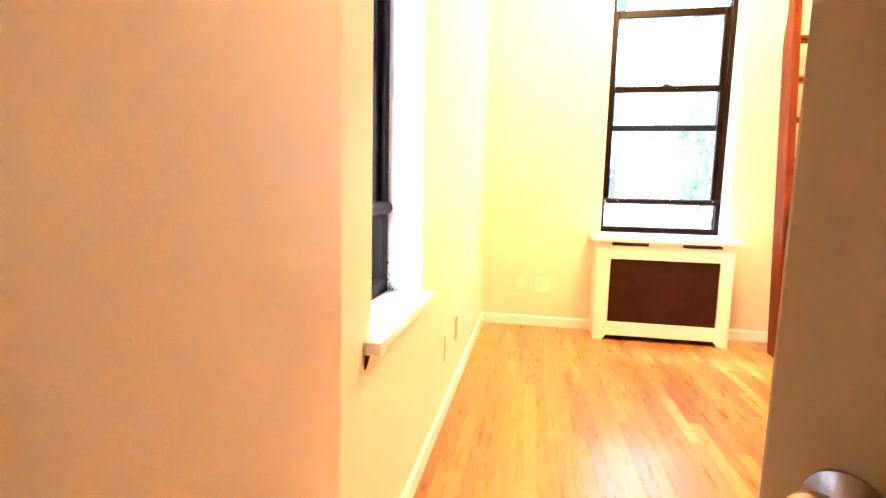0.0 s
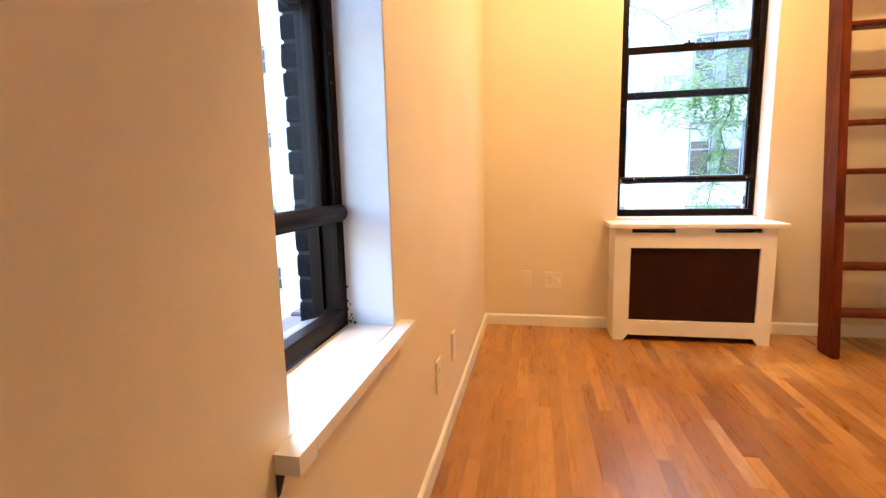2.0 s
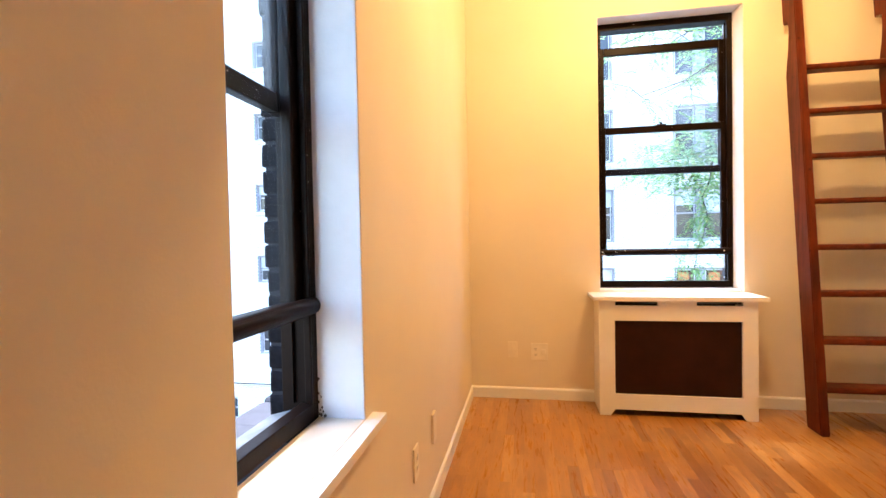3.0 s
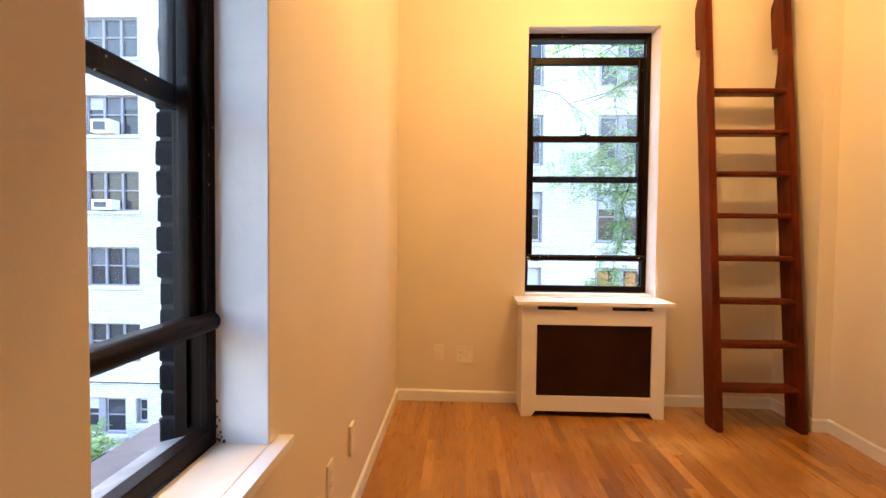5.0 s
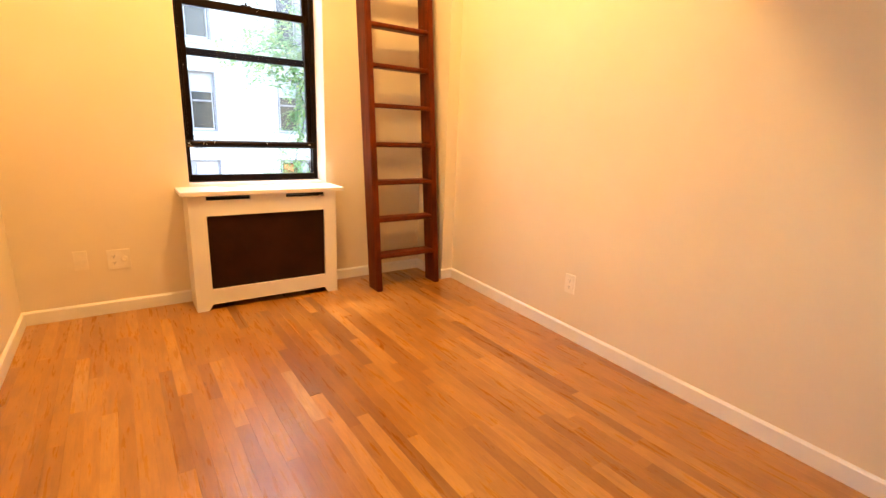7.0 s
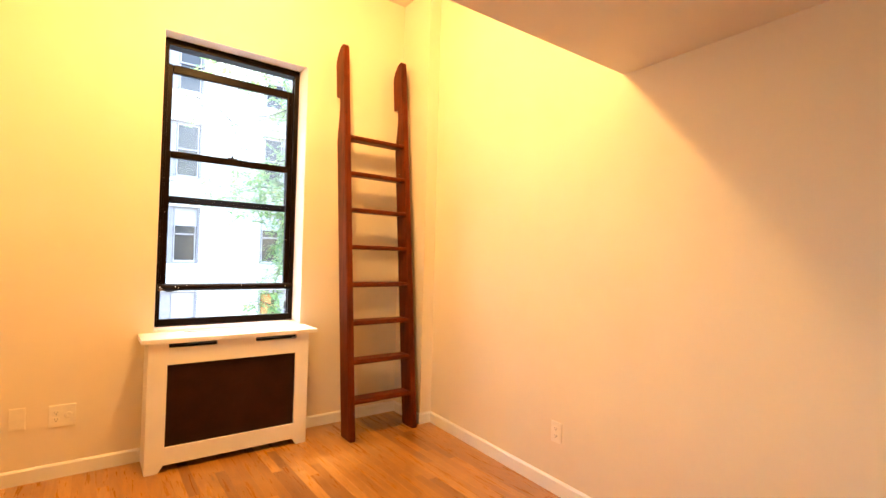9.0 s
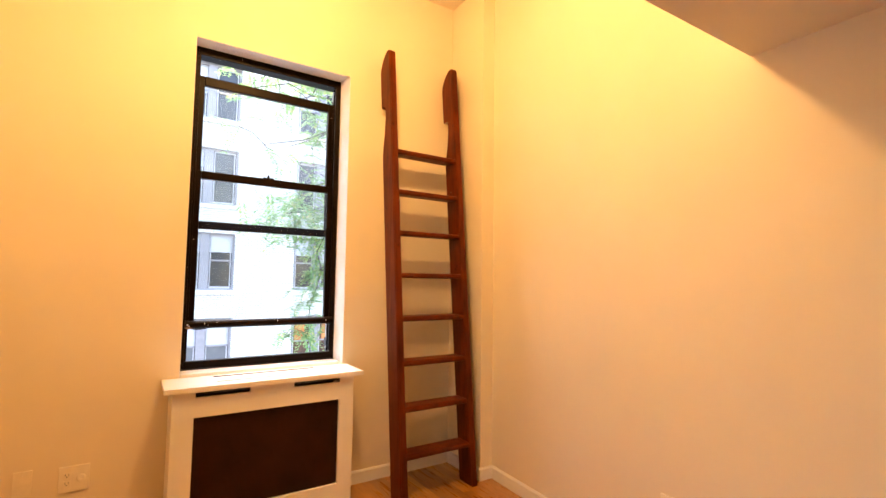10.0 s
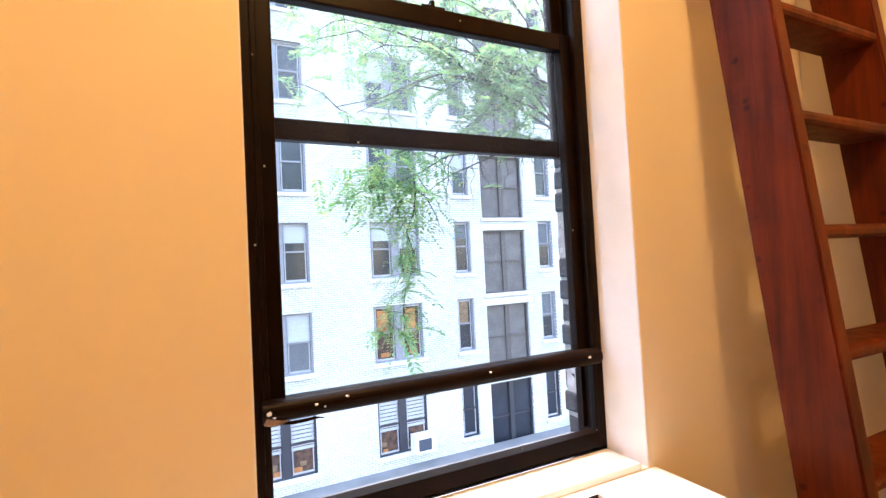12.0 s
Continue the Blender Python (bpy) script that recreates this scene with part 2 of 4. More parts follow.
def grille_material():
    """Dark brown perforated sheet."""
    m, t, s = nodes("brown_perforated_sheet")
    v = coords(t, (170, 170, 170))
    ch = add(t, "ShaderNodeTexVoronoi", Scale=1.0, Randomness=0.0)
    t.links.new(v, ch.inputs["Vector"])
    hole = ramp(t, ch.outputs["Distance"], [(0.30, (0.003, 0.0012, 0.0008)), (0.42, (0.030, 0.009, 0.004))])
    tone = ramp(t, noise_tex(t, coords(t), 5, 4), [(0.3, (0.7, 0.7, 0.7)), (0.7, (1.2, 1.2, 1.2))])
    t.links.new(mixc(t, 1.0, hole, tone, "MULTIPLY"), s.inputs["Base Color"])
    s.inputs["Roughness"].default_value, s.inputs["Specular IOR Level"].default_value = 0.6, 0.15
    return m


GRILLE = grille_material()


# ---- mesh helpers ----
def box_into(bm, x0, x1, y0, y1, z0, z1, bevel=0.0, m=None):
    """A box between two corners, its edges bevelled, added to bm."""
    r = bmesh.ops.create_cube(bm, size=1.0)
    mm = Matrix.Translation(((x0 + x1) / 2, (y0 + y1) / 2, (z0 + z1) / 2)) @ Matrix.Diagonal((abs(x1 - x0), abs(y1 - y0), abs(z1 - z0), 1))
    bmesh.ops.transform(bm, matrix=(m @ mm) if m else mm, verts=r["verts"])
    if bevel:
        es = {e for v in r["verts"] for e in v.link_edges}
        bmesh.ops.bevel(bm, geom=list(es), offset=bevel, segments=2, affect="EDGES", profile=0.6)


def boxes(*rows, bevel=0.0):
    bm = bmesh.new()
    for r in rows:
        box_into(bm, *r, bevel=bevel)
    return bm


def finish(name, bm, material, smooth=False):
    me = bpy.data.meshes.new(name)
    bmesh.ops.recalc_face_normals(bm, faces=bm.faces)
    bm.to_mesh(me)
    bm.free()
    me.materials.append(material)
    if smooth:
        for p in me.polygons:
            p.use_smooth = True
    return new(name, me)


def part(name, bm, material, parent, label="", smooth=False):
    ob = finish(name, bm, material, smooth)
    ob.parent = parent
    ob.matrix_parent_inverse = parent.matrix_world.inverted() if parent.parent is None else Matrix.Identity(4)
    if label:
        tagged(ob, label)
    return ob


def thing(name, base, label, category, group="", kind=""):
    """An Empty at the thing's base, to which its parts are tied."""
    e = new(name)
    e.empty_display_size = 0.1
    e.matrix_world = pose(*base)
    bpy.context.view_layer.update()
    return tagged(e, label, category, group, kind)


def prism(bm, outline, a, b, put):
    """The outline, a list of (u, v), swept from a to b; put(u, v, w) gives the place."""
    lo = [bm.verts.new(put(u, v, a)) for u, v in outline]
    hi = [bm.verts.new(put(u, v, b)) for u, v in outline]
    bm.faces.new(lo), bm.faces.new(hi[::-1])
    for i in range(len(outline)):
        j = (i + 1) % len(outline)
        bm.faces.new((lo[i], lo[j], hi[j], hi[i]))


def lathe(bm, profile, m, n=24):
    rings = []
    for r, h in profile:
        rings.append([bm.verts.new(m @ Vector((r * math.cos(2 * math.pi * k / n), r * math.sin(2 * math.pi * k / n), h))) for k in range(n)])
    for a, b in zip(rings, rings[1:]):
        for k in range(n):
            bm.faces.new((a[k], a[(k + 1) % n], b[(k + 1) % n], b[k]))
    bm.faces.new(rings[0][::-1]), bm.faces.new(rings[-1])


def holed(bm, u0, u1, v0, v1, w0, w1, holes, put):
    """A slab u0..u1 by v0..v1, thick from w0 to w1, with rectangular holes (u0, u1, v0, v1) through it."""
    us = sorted({u0, u1, *[x for h in holes for x in h[:2] if u0 < x < u1]})
    vs = sorted({v0, v1, *[x for h in holes for x in h[2:] if v0 < x < v1]})
    solid = {}
    for i in range(len(us) - 1):
        for j in range(len(vs) - 1):
            cu, cv = (us[i] + us[i + 1]) / 2, (vs[j] + vs[j + 1]) / 2
            solid[i, j] = not any(h[0] < cu < h[1] and h[2] < cv < h[3] for h in holes)
    made = {}

    def vert(i, j, k):
        if (i, j, k) not in made:
            made[i, j, k] = bm.verts.new(put(us[i], vs[j], (w0, w1)[k]))
        return made[i, j, k]

    for (i, j), s in solid.items():
        if not s:
            continue
        for k in (0, 1):
            bm.faces.new([vert(a, b, k) for a, b in ((i, j), (i + 1, j), (i + 1, j + 1), (i, j + 1))])
        for di, dj, e in ((-1, 0, ((i, j), (i, j + 1))), (1, 0, ((i + 1, j), (i + 1, j + 1))), (0, -1, ((i, j), (i + 1, j))), (0, 1, ((i, j + 1), (i + 1, j + 1)))):
            if not solid.get((i + di, j + dj), False):
                (a, b), (c, d) = e
                bm.faces.new((vert(a, b, 0), vert(c, d, 0), vert(c, d, 1), vert(a, b, 1)))


def in_x(u, v, w):
    return (w, u, v)


def in_y(u, v, w):
    return (u, w, v)


def in_z(u, v, w):
    return (u, v, w)


# ---- the room ----
XR, YF, YB, ZC, ZS, YL = 3.061, 4.0, -0.42, 3.79, 2.442, 1.684
XC, YC = 2.952, 3.572      # the pipe chase in the corner
SKEW = 0.063      # the east wall runs a little out of square
WIN = (1.013, 2.037, 0.858, 2.966)      # far window's opening: x, x, z, z
LWIN = (0.893, 1.493, 0.778, 2.957)     # side window's opening: y, y, z, z


def structure(name, bm, material, label, category):
    return tagged(finish(name, bm, material), label, category, kind="structure")


def east(y):
    return XR - SKEW * (3.53 - y)


def build_room():
    bm = bmesh.new()
    holed(bm, -0.30, XR + 0.2, -0.02, ZC + 0.1, YF, YF + 0.13, [WIN], in_y)
    structure("wall_north", bm, WALL, "warm cream painted plaster wall with a window", "wall")
    bm = bmesh.new()
    holed(bm, YB - 1.6, YF, -0.02, ZC + 0.1, 0.0, -0.142, [LWIN], in_x)
    structure("wall_west", bm, WALL, "warm cream painted plaster wall with a narrow window", "wall")
    bm = bmesh.new()
    prism(bm, [(east(YB - 1.6), YB - 1.6), (east(YF), YF), (XR + 0.25, YF), (XR + 0.25, YB - 1.6)], -0.02, ZC + 0.1, in_z)
    structure("wall_east", bm, WALL, "warm cream painted blank plaster wall", "wall")
    bm = bmesh.new()
    holed(bm, 0.146, east(YB) + 0.02, -0.02, ZS, YB - 0.1, YB, [(0.385, 1.165, -0.03, 2.06)], in_y)
    structure("wall_south", bm, WALL, "cream painted partition wall with a doorway", "wall")
    structure("wall_entry_stub", boxes((0.0, 0.146, YB - 1.6, 0.343, 0.0, ZS)), WALL, "cream painted wall stub beside the entry door", "wall")
    structure("wall_corridor_end", boxes((-0.13, XR + 0.15, YB - 1.75, YB - 1.6, -0.02, ZC + 0.1)), WALL, "plain cream wall closing the hallway", "wall")
    structure("wall_chase", boxes((XC, XR + 0.03, YC, YF, 0.0, ZC)), WALL, "cream painted boxed pipe chase in the corner", "wall")
    structure("ceiling", boxes((-0.3, XR + 0.2, YB - 1.75, YF + 0.13, ZC, ZC + 0.09)), CEIL, "cream painted high plaster ceiling", "ceiling")
    bm = bmesh.new()
    prism(bm, [(0.0, YB - 1.6), (XR + 0.1, YB - 1.6), (XR + 0.1, YL), (0.0, YL + 0.078)], ZS, ZS + 0.24, in_z)
    structure("ceiling_loft_underside", bm, CEIL, "cream painted underside of the sleeping loft", "ceiling")
    structure("floor_base", boxes((-0.13, XR + 0.15, YB - 1.75, YF + 0.13, -0.14, -0.02)), SLOT, "dark subfloor under the oak strips", "floor")

    def base(name, x0, x1, y0, y1, face):
        d, h, b = 0.014, 0.09, 0.012
        bm = bmesh.new()
        prof = [(0, 0), (d, 0), (d, h - b), (d * 0.45, h - 0.003), (0, h)]
        if face == "s":
            prism(bm, prof, x0, x1, lambda u, v, w: (w, y0 - u, v))
        elif face == "e":
            prism(bm, prof, y0, y1, lambda u, v, w: (x0 + u, w, v))
        elif face == "w":
            prism(bm, prof, y0, y1, lambda u, v, w: (x0 - u if x0 < XR else east(w) - u, w, v))
        structure(name, bm, WHITE, "white painted wooden baseboard along the wall", "baseboard")

    base("baseboard_1", 0.0, 0.99, YF, 0, "s")
    base("baseboard_2", 1.975, XC, YF, 0, "s")
    base("baseboard_3", 0.0, 0, 0.343, YF - 0.014, "e")
    base("baseboard_4", XR, 0, YB, YC, "w")
    base("baseboard_5", XC - 0.014, east(YC) - 0.014, YC, 0, "s")
    base("baseboard_6", XC, 0, YC, YF - 0.014, "w")

    # painted linings of the window openings, 3 mm proud of the plaster's cut
    x0, x1, z0, z1 = WIN
    bm = bmesh.new()
    prism(bm, [(x1 - 0.003, YF + 0.002), (x1 + 0.01, YF + 0.002), (x1 + 0.01, YF + 0.129), (x1 - 0.026, YF + 0.129)], z0, z1, in_z)
    structure("trim_1", bm, REVEAL, "white painted window reveal with uneven plaster", "trim")
    structure("trim_2", boxes((x0 - 0.01, x0 + 0.004, YF + 0.002, YF + 0.13, z0, z1)), REVEAL, "white painted window reveal with uneven plaster", "trim")
    structure("trim_3", boxes((x0 + 0.004, x1 - 0.027, YF + 0.002, YF + 0.13, z1 - 0.004, z1 + 0.01)), REVEAL, "white painted window head reveal", "trim")
    y0, y1, z0, z1 = LWIN
    structure("trim_4", boxes((-0.142, -0.002, y1 - 0.004, y1 + 0.01, z0, z1)), REVEAL, "white painted window reveal with chipped corner", "trim")
    structure("trim_5", boxes((-0.142, -0.002, y0 - 0.01, y0 + 0.004, z0, z1)), REVEAL, "white painted window reveal", "trim")
    structure("trim_6", boxes((-0.142, -0.002, y0 + 0.004, y1 - 0.004, z1 - 0.004, z1 + 0.01)), REVEAL, "white painted window head reveal", "trim")


build_room()


def sash_window(name, put, w, h, top_gap, lift, label):
    """A double-hung window: put(u, d, v) places u across, d outwards from the inner face, v up. Upper sash let down, lower sash raised."""
    win = tagged(new(name), label, "window", kind="structure")
    win.empty_display_size = 0.1
    s, hs = 0.047, (h - 0.10) / 2 + 0.03

    def bx(rows, bevel=0.003):
        bm = bmesh.new()
        for u0, u1, d0, d1, v0, v1 in rows:
            a, b = Vector(put(u0, d0, v0)), Vector(put(u1, d1, v1))
            lo, hi = [min(p, q) for p, q in zip(a, b)], [max(p, q) for p, q in zip(a, b)]
            box_into(bm, lo[0], hi[0], lo[1], hi[1], lo[2], hi[2], bevel)
        return bm

    fw = 0.026
    frame_ob = part("window_frame", bx([(0, fw, 0, 0.098, 0, h), (w - fw, w, 0, 0.098, 0, h), (fw, w - fw, 0, 0.098, h - 0.055, h), (fw, w - fw, 0.0, 0.040, 0, 0.045),
                                        (fw, fw + 0.012, 0.0565, 0.0595, 0.045, h - 0.055), (w - fw - 0.012, w - fw, 0.0565, 0.0595, 0.045, h - 0.055),
                                        (fw, fw + 0.014, 0.0, 0.020, 0.045, h - 0.055), (w - fw - 0.014, w - fw, 0.0, 0.020, 0.045, h - 0.055)]), BLACK, win, "black painted wooden window frame")

    # the outer sill slopes away from the frame's foot
    bm = bmesh.new()
    lo = [Vector(put(fw if k in (0, 3) else w - fw, 0.0405 if k < 2 else 0.135, -0.03)) for k in range(4)]
    hi = [Vector(put(fw if k in (0, 3) else w - fw, 0.0405 if k < 2 else 0.135, 0.030 if k < 2 else 0.004)) for k in range(4)]
    a, b = [bm.verts.new(p) for p in lo], [bm.verts.new(p) for p in hi]
    bm.faces.new(a), bm.faces.new(b)
    for k in range(4):
        bm.faces.new((a[k], a[(k + 1) % 4], b[(k + 1) % 4], b[k]))
    bmesh.ops.recalc_face_normals(bm, faces=bm.faces)
    part("outer_sill", bm, GREYSILL, win, "weathered pale grey outer sill")

    def sash(nm, d, v0, v1, bottom, top, lip):
        u0, u1 = fw + 0.002, w - fw - 0.002
        rows = [(u0, u0 + s, d, d + 0.034, v0, v1), (u1 - s, u1, d, d + 0.034, v0, v1), (u0 + s, u1 - s, d, d + 0.034, v0, v0 + bottom), (u0 + s, u1 - s, d, d + 0.034, v1 - top, v1)]
        if lip:
            rows.append((u0 + 0.014, u1 - 0.014, d - 0.0235, d - 0.0005, v0 + 0.012, v0 + bottom + 0.004))
        body = bx(rows, 0.005)
        if lip:
            mid, rad = v0 + bottom / 2 + 0.006, bottom / 2 + 0.002
            nose = [(d - 0.024, mid + rad)] + [(d - 0.024 - 0.024 * math.cos(q * 0.2618), mid + rad * math.sin(q * 0.2618)) for q in range(5, -6, -1)] + [(d - 0.024, mid - rad)]
            prism(body, nose, u0 - 0.006, u1 + 0.006, lambda e, v, u: put(u, e, v))
        ob = part(nm, body, BLACK, win, "black painted wooden sash")
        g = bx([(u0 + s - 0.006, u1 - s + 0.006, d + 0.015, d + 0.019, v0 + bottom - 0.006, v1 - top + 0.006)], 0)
        pane = part("pane", g, GLASS if lip else DUSTY_HAZED, ob, "clear window glass" if lip else "slightly dusty window glass, glare haze painted into its film")
        pane.visible_shadow = False
        return ob

    top = h - 0.055 - top_gap
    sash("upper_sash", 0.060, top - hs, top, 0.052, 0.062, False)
    low = sash("lower_sash", 0.022, 0.045 + lift, 0.045 + lift + hs, 0.045, 0.052, True)
    u, v, bm = w / 2, 0.045 + lift + hs, bmesh.new()
    for u0, u1, d0, d1, v0, v1 in ((u - 0.035, u + 0.035, 0.030, 0.060, v, v + 0.010), (u - 0.006, u + 0.006, 0.035, 0.055, v + 0.01, v + 0.028)):
        a, b = Vector(put(u0, d0, v0)), Vector(put(u1, d1, v1))
        lo, hi = [min(p, q) for p, q in zip(a, b)], [max(p, q) for p, q in zip(a, b)]
        box_into(bm, lo[0], hi[0], lo[1], hi[1], lo[2], hi[2], 0.002)
    part("sash_lock", bm, BLACK, win, "small black painted sash lock")
    return win


sash_window("window_1", lambda u, d, v: (1.017 + u, 4.13 + d, 0.884 + v), 0.997, 2.082, 0.116, 0.201, "black double-hung window, both sashes partly open")
sash_window("window_2", lambda u, d, v: (-0.143 - d, 0.897 + u, 0.784 + v), 0.592, 2.167, 0.183, 0.252, "narrow black double-hung window, lower sash raised")


def build_chips():
    """Flaked paint at the end of the raised sash's lip, and a torn strip hanging under it."""
    rnd = random.Random(31)
    bm = bmesh.new()
    for cx, cz, r in ((1.052, 1.160, 0.0065), (1.062, 1.150, 0.003), (1.60, 1.168, 0.003), (1.22, 1.170, 0.003), (1.15, 1.163, 0.0035), (1.94, 1.162, 0.0045)):
        pts = [(cx + 1.5 * r * rnd.uniform(0.5, 1) * math.cos(a * 1.047), cz + r * rnd.uniform(0.5, 1) * math.sin(a * 1.047)) for a in range(6)]
        prism(bm, pts, 4.1022, 4.1075, in_y)
    structure("trim_9", bm, WHITE, "white chips in the black paint of the sash", "trim")
    bm = bmesh.new()
    prism(bm, [(1.041, 1.137), (1.046, 1.150), (1.060, 1.146), (1.074, 1.141), (1.088, 1.137), (1.078, 1.133), (1.055, 1.131)], 4.1060, 4.1220, in_y)
    structure("trim_10", bm, RAWWOOD, "bare wood where the sash's paint has flaked off", "trim")
    bm = bmesh.new()
    prism(bm, [(1.070, 1.1335), (1.100, 1.1345), (1.150, 1.1345), (1.172, 1.1290), (1.160, 1.1285), (1.150, 1.1300), (1.130, 1.1270), (1.100, 1.1265), (1.082, 1.1300)], 4.1130, 4.1150, in_y)
    structure("trim_11", bm, BLACK, "torn strip of black paint hanging from the sash", "trim")


build_chips()


def build_sills():
    bm = boxes((1.017, 2.010, 4.002, 4.13, 0.828, 0.876), bevel=0.006)
    structure("window_sill_1", bm, WHITE, "white painted window stool behind the radiator cover", "window sill")
    bm = boxes((-0.142, 0.045, 0.897, 1.489, 0.750, 0.776), (0.0005, 0.0448, 0.838, 0.8966, 0.742, 0.7758), (0.0005, 0.0448, 1.4894, 1.556, 0.7505, 0.7758))
    structure("window_sill_2", bm, WHITE, "white glossy painted window sill with square horns", "window sill")
    bm = bmesh.new()
    prism(bm, [(0.002, 0.742), (0.016, 0.742), (0.012, 0.728), (0.005, 0.704), (0.002, 0.700)], 0.8385, 0.844, lambda u, v, w: (u, w, v))
    structure("trim_7", bm, BARK, "dark broken wedge under the sill's end", "trim")
    rnd = random.Random(9)
    bm = bmesh.new()
    for k in range(14):
        cx, cz, r = -0.1405 + rnd.random() ** 2 * 0.022, 0.783 + rnd.random() ** 2 * 0.12, rnd.uniform(0.0015, 0.006)
        pts = [(cx + r * rnd.uniform(0.4, 1) * math.cos(a * 1.05), cz + 1.5 * r * rnd.uniform(0.4, 1) * math.sin(a * 1.05)) for a in range(6)]
        prism(bm, pts, 1.4875, 1.4888, in_y)
    structure("trim_8", bm, BARK, "chipped dark patches in the reveal's paint", "trim")
    # outer masonry round the windows
    bm = bmesh.new()
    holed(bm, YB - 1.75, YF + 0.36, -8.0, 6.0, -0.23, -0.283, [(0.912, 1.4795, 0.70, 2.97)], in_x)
    w = structure("wall_outer_west", bm, MORTAR, "dark outer brick wall, shade put into its colour", "wall")
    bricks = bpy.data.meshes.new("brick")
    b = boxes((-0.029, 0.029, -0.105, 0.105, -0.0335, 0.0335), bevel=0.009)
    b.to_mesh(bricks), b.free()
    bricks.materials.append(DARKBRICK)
    rnd = random.Random(4)
    for k in range(31):
        z = 0.735 + k * 0.0735
        for side, y in ((0, 1.482 + 0.100), (1, 0.91 - 0.100)):
            o = new("brick", bricks)
            o.parent = w
            o.matrix_basis = pose(-0.260 + rnd.uniform(-0.006, 0.006), y + (1 - 2 * side) * (rnd.uniform(-0.004, 0.004)), z, rnd.uniform(-1.5, 1.5), rnd.uniform(-1.5, 1.5), rnd.uniform(-2, 2))
    bm = bmesh.new()
    holed(bm, -0.283, XR + 0.6, -8.0, 6.0, YF + 0.23, YF + 0.283, [(1.053, 1.9995, 0.80, 2.97)], in_y)
    w = structure("wall_outer_north", bm, PALEMORTAR, "weathered grey outer brick wall with pale mortar", "wall")
    greys = bricks.copy()
    greys.materials.clear()
    greys.materials.append(GREYBRICK)
    for k in range(30):
        z = 0.835 + k * 0.0735
        for side, x in ((0, 2.002 + 0.100), (1, 1.05 - 0.100)):
            o = new("brick", greys)
            o.parent = w
            o.matrix_basis = pose(x + (1 - 2 * side) * rnd.uniform(-0.004, 0.004), YF + 0.260 + rnd.uniform(-0.006, 0.006), z, rnd.uniform(-2, 2), rnd.uniform(-2, 2), 90 + rnd.uniform(-3, 3))
    structure("window_sill_3", boxes((1.00, 2.08, YF + 0.232, YF + 0.34, 0.74, 0.795), bevel=0.008), STONE, "grey stone outer window sill", "window sill")
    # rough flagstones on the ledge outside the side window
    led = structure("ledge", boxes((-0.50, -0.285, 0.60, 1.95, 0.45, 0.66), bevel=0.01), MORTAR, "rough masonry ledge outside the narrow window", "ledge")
    y, k = 0.62, 0
    while y < 1.9:
        wd = rnd.uniform(0.16, 0.30)
        bm = boxes((-0.54 + rnd.uniform(-0.03, 0.04), -0.295, y, y + wd - 0.012, 0.662, 0.70 + rnd.uniform(-0.006, 0.008)), bevel=0.010)
        for v in bm.verts:
            v.co += Vector((rnd.uniform(-0.006, 0.006), rnd.uniform(-0.006, 0.006), rnd.uniform(-0.003, 0.003)))
        part("flagstone", bm, STONE, led)
        y += wd


build_sills()


def build_door():
    """The entry door, swung open against the passage, with its knob."""
    hinge, free = Vector((1.15, -0.40)), Vector((0.631, 0.168))
    d = (free - hinge).normalized()
    ang = math.degrees(math.atan2(d.y, d.x))
    wd = (free - hinge).length
    e = tagged(new("door_1"), "cream painted flush door standing open, round metal knob", "door", kind="structure")
    e.matrix_world = pose(hinge.x, hinge.y, 0.008, 0, 0, ang)
    bpy.context.view_layer.update()

    def child(nm, bm, mat, lab="", smooth=False):
        o = finish(nm, bm, mat, smooth)
        o.parent = e
        if lab:
            tagged(o, lab)
        return o

    child("door_leaf", boxes((0.0, wd, -0.04, 0.0, 0, 2.03), bevel=0.003), DOORPAINT)
    prof = [(0.030, 0.0), (0.030, 0.006), (0.012, 0.010), (0.012, 0.028), (0.020, 0.034), (0.0275, 0.046), (0.027, 0.056), (0.020, 0.064), (0.006, 0.067)]
    bm = bmesh.new()
    lathe(bm, prof, pose(wd - 0.064, 0.001, 0.908, -90, 0, 0))
    child("door_knob", bm, STEEL, "worn round metal door knob", True)
    bm = bmesh.new()
    lathe(bm, prof, pose(wd - 0.064, -0.041, 0.908, 90, 0, 0))
    child("door_knob", bm, STEEL, "worn round metal door knob", True)


build_door()


def build_ceiling_light():
    e = thing("ceiling_light", (LAMP[0], LAMP[1], ZC), "plain bare bulb on a short white ceiling stem", "light")
    bm = bmesh.new()
    lathe(bm, [(0.075, 0.0), (0.075, -0.012), (0.05, -0.025), (0.022, -0.03), (0.018, -0.05), (0.006, -0.06), (0.006, LAMP[2] - ZC + 0.07), (0.022, LAMP[2] - ZC + 0.065), (0.022, LAMP[2] - ZC + 0.035)], pose(LAMP[0], LAMP[1], ZC - 0.002))
    part("canopy", bm, WHITE, e, "white round canopy", True)
    bm = bmesh.new()
    bmesh.ops.create_uvsphere(bm, u_segments=16, v_segments=10, radius=0.032, matrix=Matrix.Translation(LAMP))
    part("bulb", bm, BULB, e, "glowing bulb", True)


build_ceiling_light()


